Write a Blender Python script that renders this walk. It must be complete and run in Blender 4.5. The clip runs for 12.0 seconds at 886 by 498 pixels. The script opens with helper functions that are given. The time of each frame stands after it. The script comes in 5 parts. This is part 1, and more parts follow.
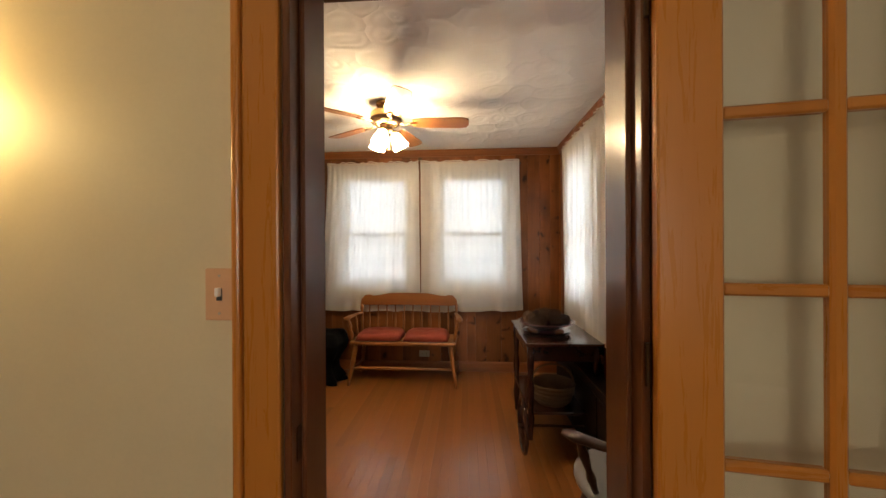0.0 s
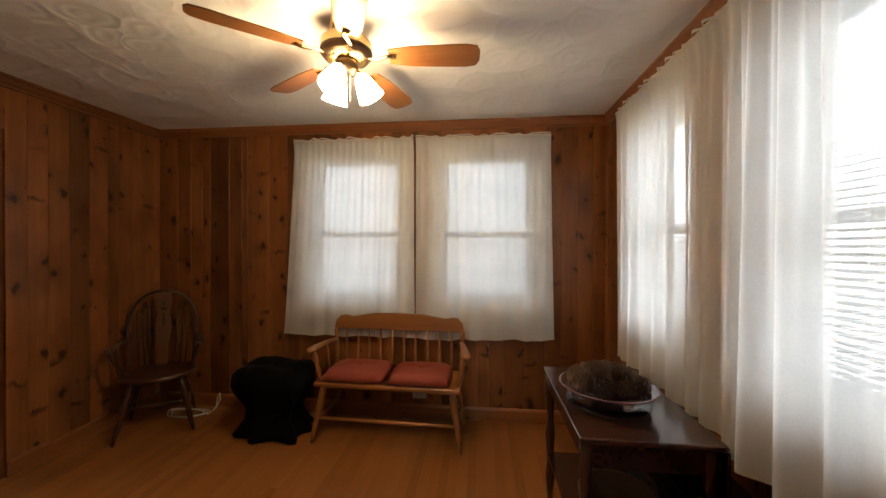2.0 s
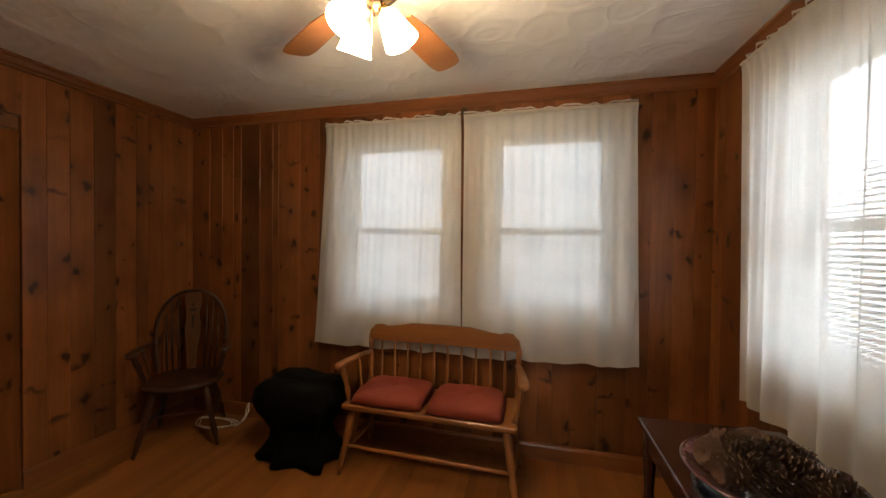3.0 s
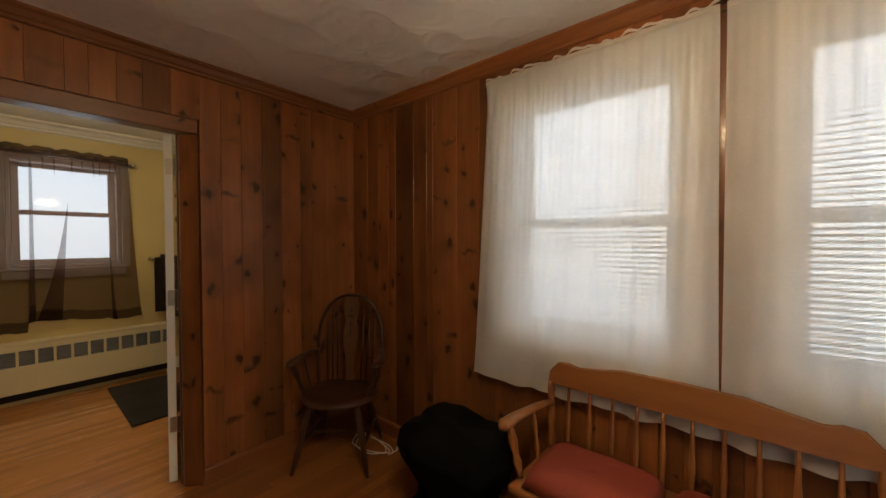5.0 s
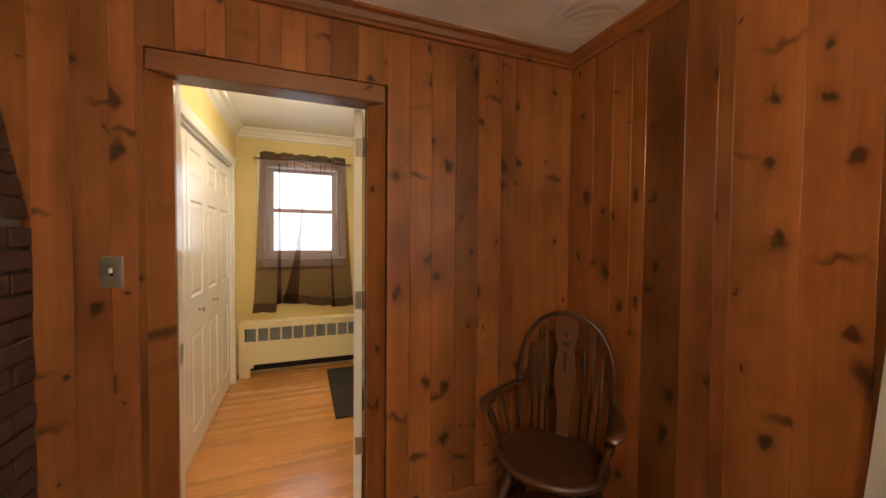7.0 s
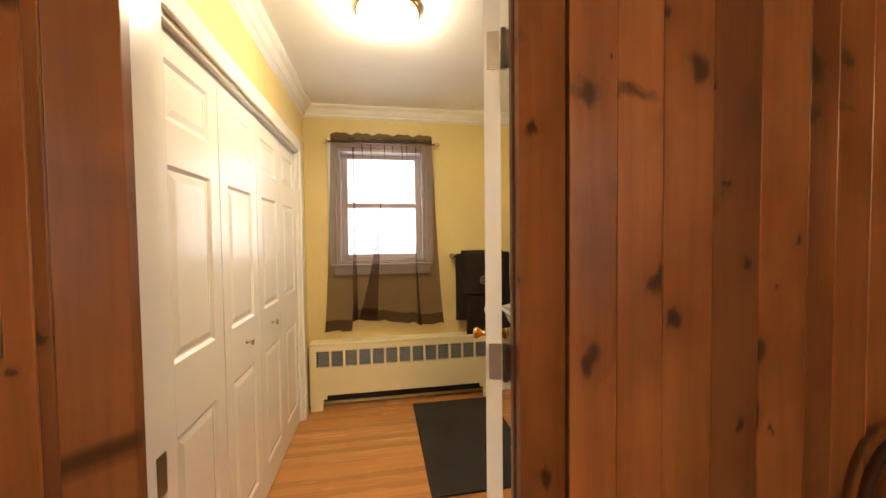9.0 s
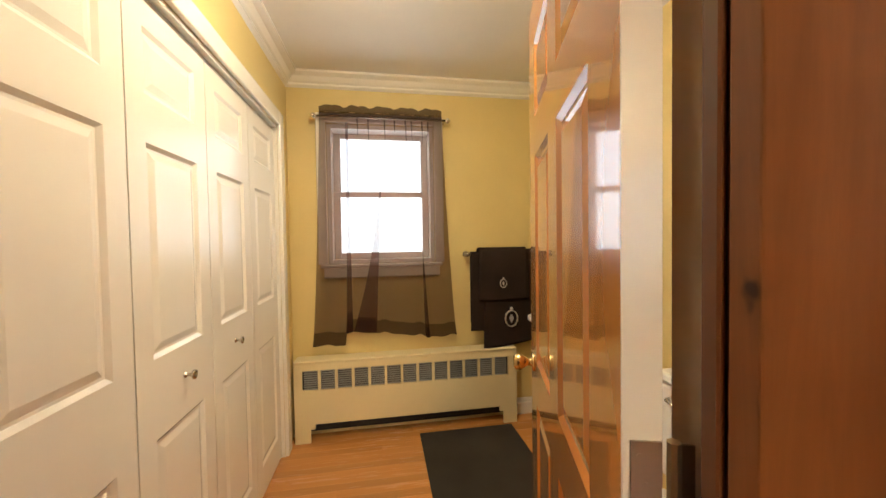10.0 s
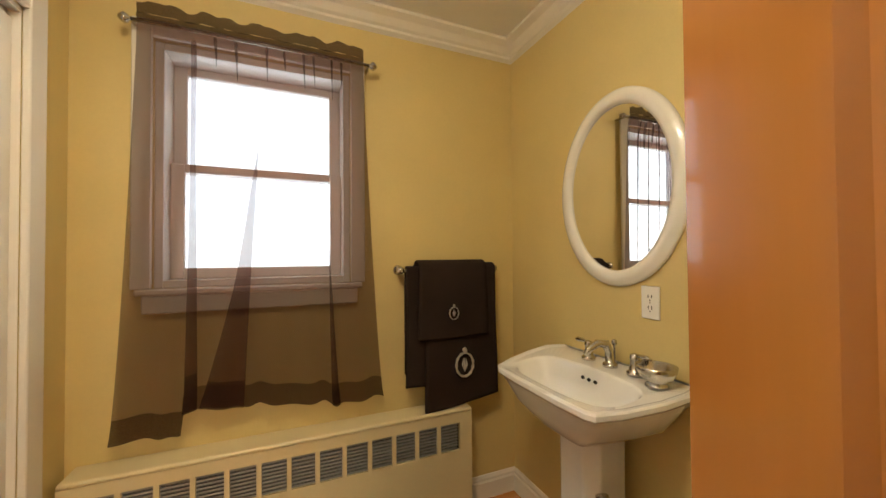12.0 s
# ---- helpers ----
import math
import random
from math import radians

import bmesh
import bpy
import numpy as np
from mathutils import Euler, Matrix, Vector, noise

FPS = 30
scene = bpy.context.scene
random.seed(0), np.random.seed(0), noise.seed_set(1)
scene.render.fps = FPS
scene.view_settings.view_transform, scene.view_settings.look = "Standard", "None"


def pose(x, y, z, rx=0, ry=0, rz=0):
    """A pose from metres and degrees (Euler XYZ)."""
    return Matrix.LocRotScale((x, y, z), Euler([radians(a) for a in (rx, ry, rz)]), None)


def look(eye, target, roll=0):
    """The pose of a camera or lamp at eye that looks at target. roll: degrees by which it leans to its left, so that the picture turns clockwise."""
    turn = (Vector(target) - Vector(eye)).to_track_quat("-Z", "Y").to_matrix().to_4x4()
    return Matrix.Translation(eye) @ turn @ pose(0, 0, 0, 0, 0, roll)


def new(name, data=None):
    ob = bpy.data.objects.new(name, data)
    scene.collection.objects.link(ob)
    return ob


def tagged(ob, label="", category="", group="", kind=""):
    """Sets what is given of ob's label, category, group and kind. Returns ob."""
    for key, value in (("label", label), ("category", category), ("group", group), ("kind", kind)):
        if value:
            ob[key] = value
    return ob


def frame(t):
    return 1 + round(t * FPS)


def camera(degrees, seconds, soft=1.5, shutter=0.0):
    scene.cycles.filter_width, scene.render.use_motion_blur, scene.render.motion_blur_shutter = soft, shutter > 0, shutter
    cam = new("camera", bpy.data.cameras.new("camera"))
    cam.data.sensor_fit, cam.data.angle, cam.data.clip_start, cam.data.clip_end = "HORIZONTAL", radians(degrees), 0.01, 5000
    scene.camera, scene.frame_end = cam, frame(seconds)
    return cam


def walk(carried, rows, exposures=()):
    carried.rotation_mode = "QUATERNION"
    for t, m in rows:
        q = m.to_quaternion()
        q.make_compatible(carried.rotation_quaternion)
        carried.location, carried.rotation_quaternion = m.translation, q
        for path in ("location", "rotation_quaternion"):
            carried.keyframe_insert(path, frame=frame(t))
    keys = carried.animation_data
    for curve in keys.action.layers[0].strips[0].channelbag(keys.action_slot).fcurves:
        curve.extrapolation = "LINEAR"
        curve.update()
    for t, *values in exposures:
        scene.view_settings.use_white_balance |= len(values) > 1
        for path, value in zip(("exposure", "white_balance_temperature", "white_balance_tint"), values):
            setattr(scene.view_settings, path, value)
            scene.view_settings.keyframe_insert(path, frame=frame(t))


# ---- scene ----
cam = camera(101.7, 12.0)
PATH = [
    (0, (0.032, 0.232, 1.349), (-0.098, 2.228, 1.346), -0.3),
    (0.5, (0.02, 0.49, 1.354), (-0.084, 2.488, 1.364), -0.2),
    (1, (0.065, 0.746, 1.375), (-0.065, 2.741, 1.386), 0.1),
    (1.5, (0.101, 0.987, 1.376), (-0.073, 2.98, 1.391), 0.1),
    (2, (0.064, 1.262, 1.41), (-0.147, 3.25, 1.396), 0.2),
    (2.5, (0.035, 1.502, 1.42), (-0.28, 3.477, 1.398), 0.5),
    (2.7, (0.021, 1.605, 1.421), (-0.358, 3.568, 1.394), 0.6),
    (4.5, (-0.288, 2.288, 1.421), (-1.344, 3.986, 1.396), -0.1),
    (5, (-0.403, 2.458, 1.42), (-1.688, 3.989, 1.377), -0.1),
    (5.5, (-0.539, 2.568, 1.419), (-1.998, 3.936, 1.389), 0.9),
    (6, (-0.739, 2.646, 1.413), (-2.352, 3.829, 1.381), 1.1),
    (6.5, (-0.934, 2.725, 1.403), (-2.696, 3.669, 1.357), 0.9),
    (7, (-1.127, 2.785, 1.407), (-2.99, 3.508, 1.347), 0.5),
    (7.5, (-1.356, 2.79, 1.419), (-3.267, 3.375, 1.355), 0.1),
    (9.3, (-2.254, 2.754, 1.394), (-4.224, 3.089, 1.328), -0.7),
    (9.5, (-2.350, 2.748, 1.385), (-4.319, 3.087, 1.320), -0.7),
    (10, (-2.635, 2.777, 1.350), (-4.606, 3.115, 1.296), -0.9),
    (10.5, (-2.886, 2.780, 1.341), (-4.843, 3.187, 1.295), -0.9),
    (11, (-3.118, 2.806, 1.330), (-5.054, 3.308, 1.312), -0.5),
    (11.5, (-3.318, 2.860, 1.295), (-5.222, 3.471, 1.335), -0.5),
    (12, (-3.516, 2.906, 1.309), (-5.357, 3.686, 1.343), -0.4),
]
# brightness
N_DAY, E_DAY, W_DAY, L_FILL = 12.5, 27.0, 6.0, 21.5
FAN_GLOW, DOME_GLOW, SCONCE = 84.0, 35.0, 40.0
EXPOSURES = [(0.0, 0.45), (1.0, 0.35), (1.5, 0.2), (2.5, 0.0), (4.5, 0.03), (5.5, 0.1), (6.5, 0.75), (7.0, 1.25), (7.5, 1.58), (9.5, 1.6), (10.5, 1.45), (12.0, 1.22)]
# end of brightness
walk(cam, [(t, look(eye, target, roll)) for t, eye, target, roll in PATH], EXPOSURES)


# ---- light ----
world = bpy.data.worlds.new("world")
scene.world = world
world.use_nodes = True
wt = world.node_tree
sky = wt.nodes.new("ShaderNodeTexSky")
sky.sky_type, sky.sun_disc = "NISHITA", False
sky.sun_elevation, sky.sun_rotation = radians(38), radians(200)
wt.links.new(sky.outputs[0], wt.nodes["Background"].inputs[0])
wt.nodes["Background"].inputs[1].default_value = 0.05


def lamp(name, kind, m, energy, color, **kw):
    data = bpy.data.lights.new(name, kind)
    data.energy, data.color = energy, color
    for k, v in kw.items():
        if k == "size":
            data.size = v
        elif k == "size_y":
            data.shape, data.size_y = "RECTANGLE", v
        elif k == "radius":
            data.shadow_soft_size = v
        elif k == "angle":
            data.angle = v
    ob = new(name, data)
    ob.matrix_world = m
    return ob


DAY = (0.89, 0.965, 1.04)
WARM = (1.0, 0.72, 0.38)
lamp("sun", "SUN", look((0, 0, 6), (1.2, 4.0, 1.0)), 0.8, (1, 0.95, 0.86), angle=radians(10))
# the sky's light in the window openings
lamp("daylight", "AREA", look((-1.0, 4.50, 1.56), (-1.0, 0, 1.56)), N_DAY, DAY, size=0.95, size_y=1.5)
lamp("daylight", "AREA", look((0.105, 4.50, 1.56), (0.105, 0, 1.56)), N_DAY, DAY, size=0.95, size_y=1.5)
lamp("daylight", "AREA", look((1.34, 2.32, 1.56), (0, 2.32, 1.56)), E_DAY, DAY, size=0.85, size_y=1.5)
lamp("daylight", "AREA", look((1.34, 3.385, 1.56), (0, 3.385, 1.56)), E_DAY, DAY, size=0.85, size_y=1.5)
lamp("daylight", "AREA", look((-5.53, 2.79, 1.67), (0, 2.79, 1.67)), W_DAY, DAY, size=0.85, size_y=1.15)

# added fill through an unseen south window, to brighten the living room side
lamp("daylight", "AREA", look((0.0, -2.95, 1.5), (0, 0, 1.5)), L_FILL, (1.0, 0.94, 0.82), size=2.0, size_y=1.5)

# ---- materials ----


def nodes(name):
    m = bpy.data.materials.new(name)
    m.use_nodes = True
    return m, m.node_tree, m.node_tree.nodes["Principled BSDF"]


def nd(t, kind, **props):
    n = t.nodes.new(kind)
    for k, v in props.items():
        if k in ("operation",):
            n.operation = v
        elif k == "data_type":
            n.data_type = v
        elif k == "blend_type":
            n.blend_type = v
        elif k == "feature":
            n.feature = v
        elif k == "wave_type":
            n.wave_type = v
        elif k == "bands_direction":
            n.bands_direction = v
        else:
            n.inputs[k.replace("_", " ")].default_value = v
    return n


def ramp(t, fac, stops):
    r = t.nodes.new("ShaderNodeValToRGB")
    t.links.new(fac, r.inputs[0])
    e = r.color_ramp.elements
    while len(e) < len(stops):
        e.new(0.5)
    for el, (p, c) in zip(e, stops):
        el.position, el.color = p, (*c, 1)
    return r.outputs[0]


def mixc(t, fac, a, b, mode="MIX"):
    m = t.nodes.new("ShaderNodeMix")
    m.data_type, m.blend_type = "RGBA", mode
    for sock, v in ((m.inputs[0], fac), (m.inputs[6], a), (m.inputs[7], b)):
        if hasattr(v, "is_linked"):
            t.links.new(v, sock)
        elif isinstance(v, tuple):
            sock.default_value = (*v, 1)
        else:
            sock.default_value = v
    return m.outputs[2]


def bump(t, bsdf, height, strength, dist=0.01):
    b = nd(t, "ShaderNodeBump", Strength=strength, Distance=dist)
    t.links.new(height, b.inputs["Height"])
    t.links.new(b.outputs[0], bsdf.inputs["Normal"])


def coords(t, scale=(1, 1, 1), rand=0.0):
    """Object coordinates, stretched, and set apart from object to object by rand."""
    tc = t.nodes.new("ShaderNodeTexCoord")
    mp = t.nodes.new("ShaderNodeMapping")
    mp.inputs["Scale"].default_value = scale
    t.links.new(tc.outputs["Object"], mp.inputs[0])
    out = mp.outputs[0]
    if rand:
        info = t.nodes.new("ShaderNodeObjectInfo")
        v = t.nodes.new("ShaderNodeVectorMath")
        v.operation = "MULTIPLY_ADD"
        c = t.nodes.new("ShaderNodeCombineXYZ")
        for i in range(3):
            t.links.new(info.outputs["Random"], c.inputs[i])
        t.links.new(c.outputs[0], v.inputs[0])
        v.inputs[1].default_value = (rand, rand * 0.7, rand * 1.3)
        t.links.new(out, v.inputs[2])
        out = v.outputs[0]
    return out


def noise_at(t, vec, scale, detail=4, rough=0.5):
    n = nd(t, "ShaderNodeTexNoise", Scale=scale, Detail=detail, Roughness=rough)
    t.links.new(vec, n.inputs["Vector"])
    return n.outputs["Fac"]


def mathn(t, op, a, b=0.0):
    m = t.nodes.new("ShaderNodeMath")
    m.operation = op
    for i, v in enumerate((a, b)):
        if hasattr(v, "is_linked"):
            t.links.new(v, m.inputs[i])
        else:
            m.inputs[i].default_value = v
    return m.outputs[0]


def plain(name, color, rough=0.5, metal=0.0, vary=0.12, grain=60, relief=0.05, coat=0.0):
    """Paint, plastic, metal or cloth with a slight unevenness at two scales."""
    m, t, b = nodes(name)
    v = coords(t)
    big, fine = noise_at(t, v, 3.0, 3), noise_at(t, v, grain, 3)
    mixed = mathn(t, "MULTIPLY_ADD", fine, 0.4)
    t.links.new(big, t.nodes[-1].inputs[2])
    lo = tuple(c * (1 - vary) for c in color)
    hi = tuple(min(1, c * (1 + vary)) for c in color)
    t.links.new(ramp(t, mixed, [(0.4, lo), (1.0, hi)]), b.inputs["Base Color"])
    b.inputs["Roughness"].default_value = rough
    if relief:
        t.links.new(ramp(t, fine, [(0.3, (rough * 0.94,) * 3), (0.7, (min(1, rough * 1.06),) * 3)]), b.inputs["Roughness"])
    b.inputs["Metallic"].default_value = metal
    b.inputs["Coat Weight"].default_value = coat
    if relief:
        bump(t, b, fine, relief, 0.004)
    return m


def wood(name, light, dark, axis, rough=0.35, rand=40.0, knots=0.0, coat=0.0, knot_col=(0.028, 0.0095, 0.004), tone=0.25, grain=1.0, spread=0.24, relief=0.10, gloss=0.4, polish=0.12):
    """Wood with its grain along axis, each board its own cut; knots sets how many and how large."""
    m, t, b = nodes(name)
    along = [1.0, 1.0, 1.0]
    along["xyz".index(axis)] = 0.06
    v = coords(t, tuple(along), rand)
    warp = noise_at(t, v, 7.0 * grain, 3)
    streak = nd(t, "ShaderNodeTexNoise", Scale=55.0 * grain, Detail=6, Roughness=0.65)
    streak.inputs["Distortion"].default_value = 0.6
    t.links.new(v, streak.inputs["Vector"])
    fac = mathn(t, "MULTIPLY_ADD", warp, 0.72)
    t.links.new(mathn(t, "MULTIPLY", streak.outputs["Fac"], 0.36), fac.node.inputs[2])
    mid = tuple((a + c) / 2 for a, c in zip(light, dark))
    col = ramp(t, fac, [(0.5 - spread, dark), (0.54, mid), (0.58 + spread, light)])
    height = streak.outputs["Fac"]
    if knots:
        sq = [1.0, 1.0, 1.0]
        sq["xyz".index(axis)] = 0.72
        k3 = coords(t, tuple(sq), rand)
        sep, com = t.nodes.new("ShaderNodeSeparateXYZ"), t.nodes.new("ShaderNodeCombineXYZ")
        t.links.new(k3, sep.inputs[0])
        others = [i for i in range(3) if i != "xyz".index(axis)]
        t.links.new(mathn(t, "ADD", sep.outputs[others[0]], sep.outputs[others[1]]), com.inputs[0])
        t.links.new(sep.outputs["xyz".index(axis)], com.inputs[1])
        kv = com.outputs[0]
        wob = nd(t, "ShaderNodeTexNoise", Scale=15.0, Detail=3)
        t.links.new(kv, wob.inputs["Vector"])
        add = t.nodes.new("ShaderNodeVectorMath")
        add.operation = "MULTIPLY_ADD"
        t.links.new(wob.outputs["Color"], add.inputs[0])
        add.inputs[1].default_value = (0.085, 0.085, 0.0)
        t.links.new(kv, add.inputs[2])
        vor = nd(t, "ShaderNodeTexVoronoi", Scale=5.0, Randomness=1.0)
        vor.voronoi_dimensions = "2D"
        t.links.new(add.outputs[0], vor.inputs["Vector"])
        size = nd(t, "ShaderNodeSeparateColor")
        t.links.new(vor.outputs["Color"], size.inputs[0])
        big = mathn(t, "MULTIPLY_ADD", mathn(t, "POWER", size.outputs[0], 1.6), 1.35)
        big.node.inputs[2].default_value = 0.30
        d = mathn(t, "DIVIDE", vor.outputs["Distance"], big)
        halo = ramp(t, d, [(0.0, (1, 1, 1)), (0.075 * knots, (0.85,) * 3), (0.20 * knots, (0.25,) * 3), (0.36 * knots, (0, 0, 0))])
        core = ramp(t, d, [(0.0, (1, 1, 1)), (0.06 * knots, (0.92,) * 3), (0.13 * knots, (0, 0, 0))])
        col = mixc(t, mathn(t, "MULTIPLY", halo, 0.45), col, tuple(c * 0.42 for c in dark))
        col = mixc(t, mathn(t, "MULTIPLY", core, 0.92), col, knot_col)
        if knots > 0.5:
            # spike knots drawn out across the board, and slow darker patches
            flat = t.nodes.new("ShaderNodeMapping")
            flat.inputs["Location"].default_value = (3.7, 1.9, 0.0)
            flat.inputs["Scale"].default_value = (0.42, 1.9, 1.0)
            t.links.new(add.outputs[0], flat.inputs[0])
            spk = nd(t, "ShaderNodeTexVoronoi", Scale=4.2, Randomness=1.0)
            spk.voronoi_dimensions = "2D"
            t.links.new(flat.outputs[0], spk.inputs["Vector"])
            pick = nd(t, "ShaderNodeSeparateColor")
            t.links.new(spk.outputs["Color"], pick.inputs[0])
            some = ramp(t, pick.outputs[1], [(0.60, (0, 0, 0)), (0.68, (1, 1, 1))])
            mark = ramp(t, spk.outputs["Distance"], [(0.0, (1, 1, 1)), (0.045, (0.8,) * 3), (0.14, (0, 0, 0))])
            col = mixc(t, mathn(t, "MULTIPLY", mathn(t, "MULTIPLY", mark, some), 0.86), col, knot_col)
            patch = noise_at(t, kv, 3.2, 3)
            shade = ramp(t, patch, [(0.34, (0.72, 0.67, 0.63)), (0.52, (1.0, 1.0, 1.0)), (0.72, (1.12, 1.14, 1.16))])
            col = mixc(t, 1.0, col, shade, "MULTIPLY")
    if tone:
        info = t.nodes.new("ShaderNodeObjectInfo")
        tint = ramp(t, info.outputs["Random"], [(0.0, (1 - tone,) * 3), (0.5, (1.0, 0.97, 0.95)), (1.0, (1 + tone * 0.6, 1 + tone * 0.5, 1 + tone * 0.4))])
        col = mixc(t, 1.0, col, tint, "MULTIPLY")
    t.links.new(col, b.inputs["Base Color"])
    t.links.new(ramp(t, streak.outputs["Fac"], [(0.3, (rough * 0.92,) * 3), (0.7, (rough * 1.1,) * 3)]), b.inputs["Roughness"])
    b.inputs["Specular IOR Level"].default_value = gloss
    b.inputs["Coat Weight"].default_value = coat
    b.inputs["Coat Roughness"].default_value = polish
    bump(t, b, height, relief, 0.002)
    return m


def sheer(name, color, see, rough=0.8):
    """Thin woven cloth: part of the light goes straight through, part is scattered."""
    m, t, b = nodes(name)
    out = t.nodes["Material Output"]
    v = coords(t)
    weave = noise_at(t, v, 160.0, 2)
    big = noise_at(t, v, 4.0, 3)
    c = ramp(t, big, [(0.3, tuple(k * 0.88 for k in color)), (0.7, color)])
    dif, tra, clear = t.nodes.new("ShaderNodeBsdfDiffuse"), t.nodes.new("ShaderNodeBsdfTranslucent"), t.nodes.new("ShaderNodeBsdfTransparent")
    t.links.new(c, dif.inputs[0])
    t.links.new(c, tra.inputs[0])
    mx1, mx2 = t.nodes.new("ShaderNodeMixShader"), t.nodes.new("ShaderNodeMixShader")
    mx1.inputs[0].default_value = 0.5
    t.links.new(dif.outputs[0], mx1.inputs[1])
    t.links.new(tra.outputs[0], mx1.inputs[2])
    holes = ramp(t, weave, [(0.3, (max(0.0, see - 0.03),) * 3), (0.8, (see + 0.03,) * 3)])
    t.links.new(holes, mx2.inputs[0])
    t.links.new(mx1.outputs[0], mx2.inputs[1])
    t.links.new(clear.outputs[0], mx2.inputs[2])
    t.links.new(mx2.outputs[0], out.inputs[0])
    t.nodes.remove(b)
    return m


def glow(name, color, strength):
    m, t, b = nodes(name)
    b.inputs["Base Color"].default_value = (0.9, 0.88, 0.82, 1)
    b.inputs["Emission Color"].default_value = (*color, 1)
    b.inputs["Emission Strength"].default_value = strength
    return m


def glass(name):
    m, t, b = nodes(name)
    b.inputs["Base Color"].default_value = (0.97, 0.98, 0.98, 1)
    b.inputs["Roughness"].default_value = 0.02
    b.inputs["Transmission Weight"].default_value = 1.0
    b.inputs["IOR"].default_value = 1.45
    return m


PINE_L, PINE_D = (0.325, 0.120, 0.036), (0.125, 0.042, 0.013)
M_plank = wood("knotty_pine", PINE_L, PINE_D, "z", 0.36, knots=0.80, coat=0.14, grain=0.8, spread=0.20, tone=0.42, relief=0.06, gloss=0.25)
M_pine_x = wood("pine_along_x", PINE_L, PINE_D, "x", 0.32, coat=0.25, knots=0.3)
M_pine_y = wood("pine_along_y", PINE_L, PINE_D, "y", 0.32, coat=0.25, knots=0.3)
M_casing = wood("orange_pine_casing", (0.56, 0.225, 0.038), (0.40, 0.140, 0.021), "z", 0.28, coat=0.35, tone=0.1, spread=0.62, relief=0.03)
M_casing_x = wood("orange_pine_head", (0.55, 0.22, 0.040), (0.36, 0.125, 0.021), "x", 0.28, coat=0.4, tone=0.1)
M_jamb = wood("dark_jamb", (0.155, 0.054, 0.020), (0.095, 0.031, 0.012), "z", 0.30, coat=0.2, tone=0.1, spread=0.5, relief=0.03)
# one oak in two copies; each room's dimmer or brighter light is in the colour
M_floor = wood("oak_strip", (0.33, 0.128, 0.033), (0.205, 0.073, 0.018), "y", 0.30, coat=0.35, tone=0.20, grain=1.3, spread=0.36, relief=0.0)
M_floor_bath = wood("oak_strip_lit", (0.60, 0.285, 0.085), (0.44, 0.185, 0.050), "y", 0.26, coat=0.4, tone=0.16, grain=1.3, spread=0.36, relief=0.0)
M_door = wood("orange_fir", (0.47, 0.195, 0.045), (0.35, 0.130, 0.026), "z", 0.22, coat=1.0, tone=0.0, spread=0.5, grain=0.6, relief=0.01, polish=0.05)
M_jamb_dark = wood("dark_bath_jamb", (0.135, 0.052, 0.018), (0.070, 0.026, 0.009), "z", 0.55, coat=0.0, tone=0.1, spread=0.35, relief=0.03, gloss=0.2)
M_maple = wood("maple_bench", (0.36, 0.15, 0.045), (0.19, 0.068, 0.019), "x", 0.35, coat=0.2, tone=0.08)
M_chair = wood("dark_oak_chair", (0.070, 0.027, 0.012), (0.026, 0.010, 0.005), "z", 0.35, coat=0.3, tone=0.1)
M_splat = wood("oak_splat", (0.15, 0.062, 0.024), (0.075, 0.029, 0.012), "z", 0.35, coat=0.2, tone=0.0)
M_mahog = wood("mahogany", (0.060, 0.022, 0.013), (0.022, 0.008, 0.006), "y", 0.22, coat=0.5, tone=0.1)
M_wall = plain("cream_wall_paint", (0.62, 0.52, 0.33), 0.55, vary=0.05, grain=90, relief=0.06)
M_bath = plain("yellow_wall_paint", (0.66, 0.52, 0.22), 0.5, vary=0.05, grain=90, relief=0.06)
M_white = plain("white_trim_paint", (0.80, 0.77, 0.70), 0.26, vary=0.012, grain=25, relief=0.0, coat=0.35)
M_core = plain("wall_plaster", (0.6, 0.57, 0.5), 0.8)
M_black = plain("black_cloth", (0.0025, 0.0024, 0.0024), 0.95, vary=0.3, grain=200, relief=0.2)
M_red = plain("rust_red_velvet", (0.24, 0.038, 0.016), 0.75, vary=0.22, grain=220, relief=0.25)
M_chrome = plain("brushed_nickel", (0.55, 0.52, 0.47), 0.22, 1.0, vary=0.05, relief=0.02)
M_brass = plain("old_brass", (0.60, 0.42, 0.17), 0.25, 1.0, vary=0.1, relief=0.02)
M_bronze = plain("dark_bronze", (0.09, 0.055, 0.03), 0.35, 0.9, vary=0.15)
M_steel = plain("steel_plate", (0.45, 0.41, 0.33), 0.3, 1.0, vary=0.08, relief=0.02)
M_ebony = plain("black_stained_wood", (0.010, 0.0075, 0.006), 0.5, vary=0.3)
M_porc = plain("white_porcelain", (0.82, 0.81, 0.78), 0.08, vary=0.015, relief=0.0, coat=0.6)
M_peach = plain("peach_plastic", (0.62, 0.36, 0.20), 0.4, vary=0.06)
M_plastic = plain("white_plastic", (0.80, 0.78, 0.73), 0.35, vary=0.03)
# near-black that stands for the shade in slots, holes and hollows
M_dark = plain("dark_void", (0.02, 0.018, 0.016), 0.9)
M_towel = plain("brown_terry", (0.030, 0.020, 0.015), 0.95, vary=0.3, grain=330, relief=0.6)
M_silver = plain("silver_thread", (0.62, 0.58, 0.50), 0.35, 0.6, vary=0.2, grain=300, relief=0.3)
M_rug = plain("dark_bath_mat", (0.048, 0.040, 0.032), 0.95, vary=0.25, grain=260, relief=0.6)
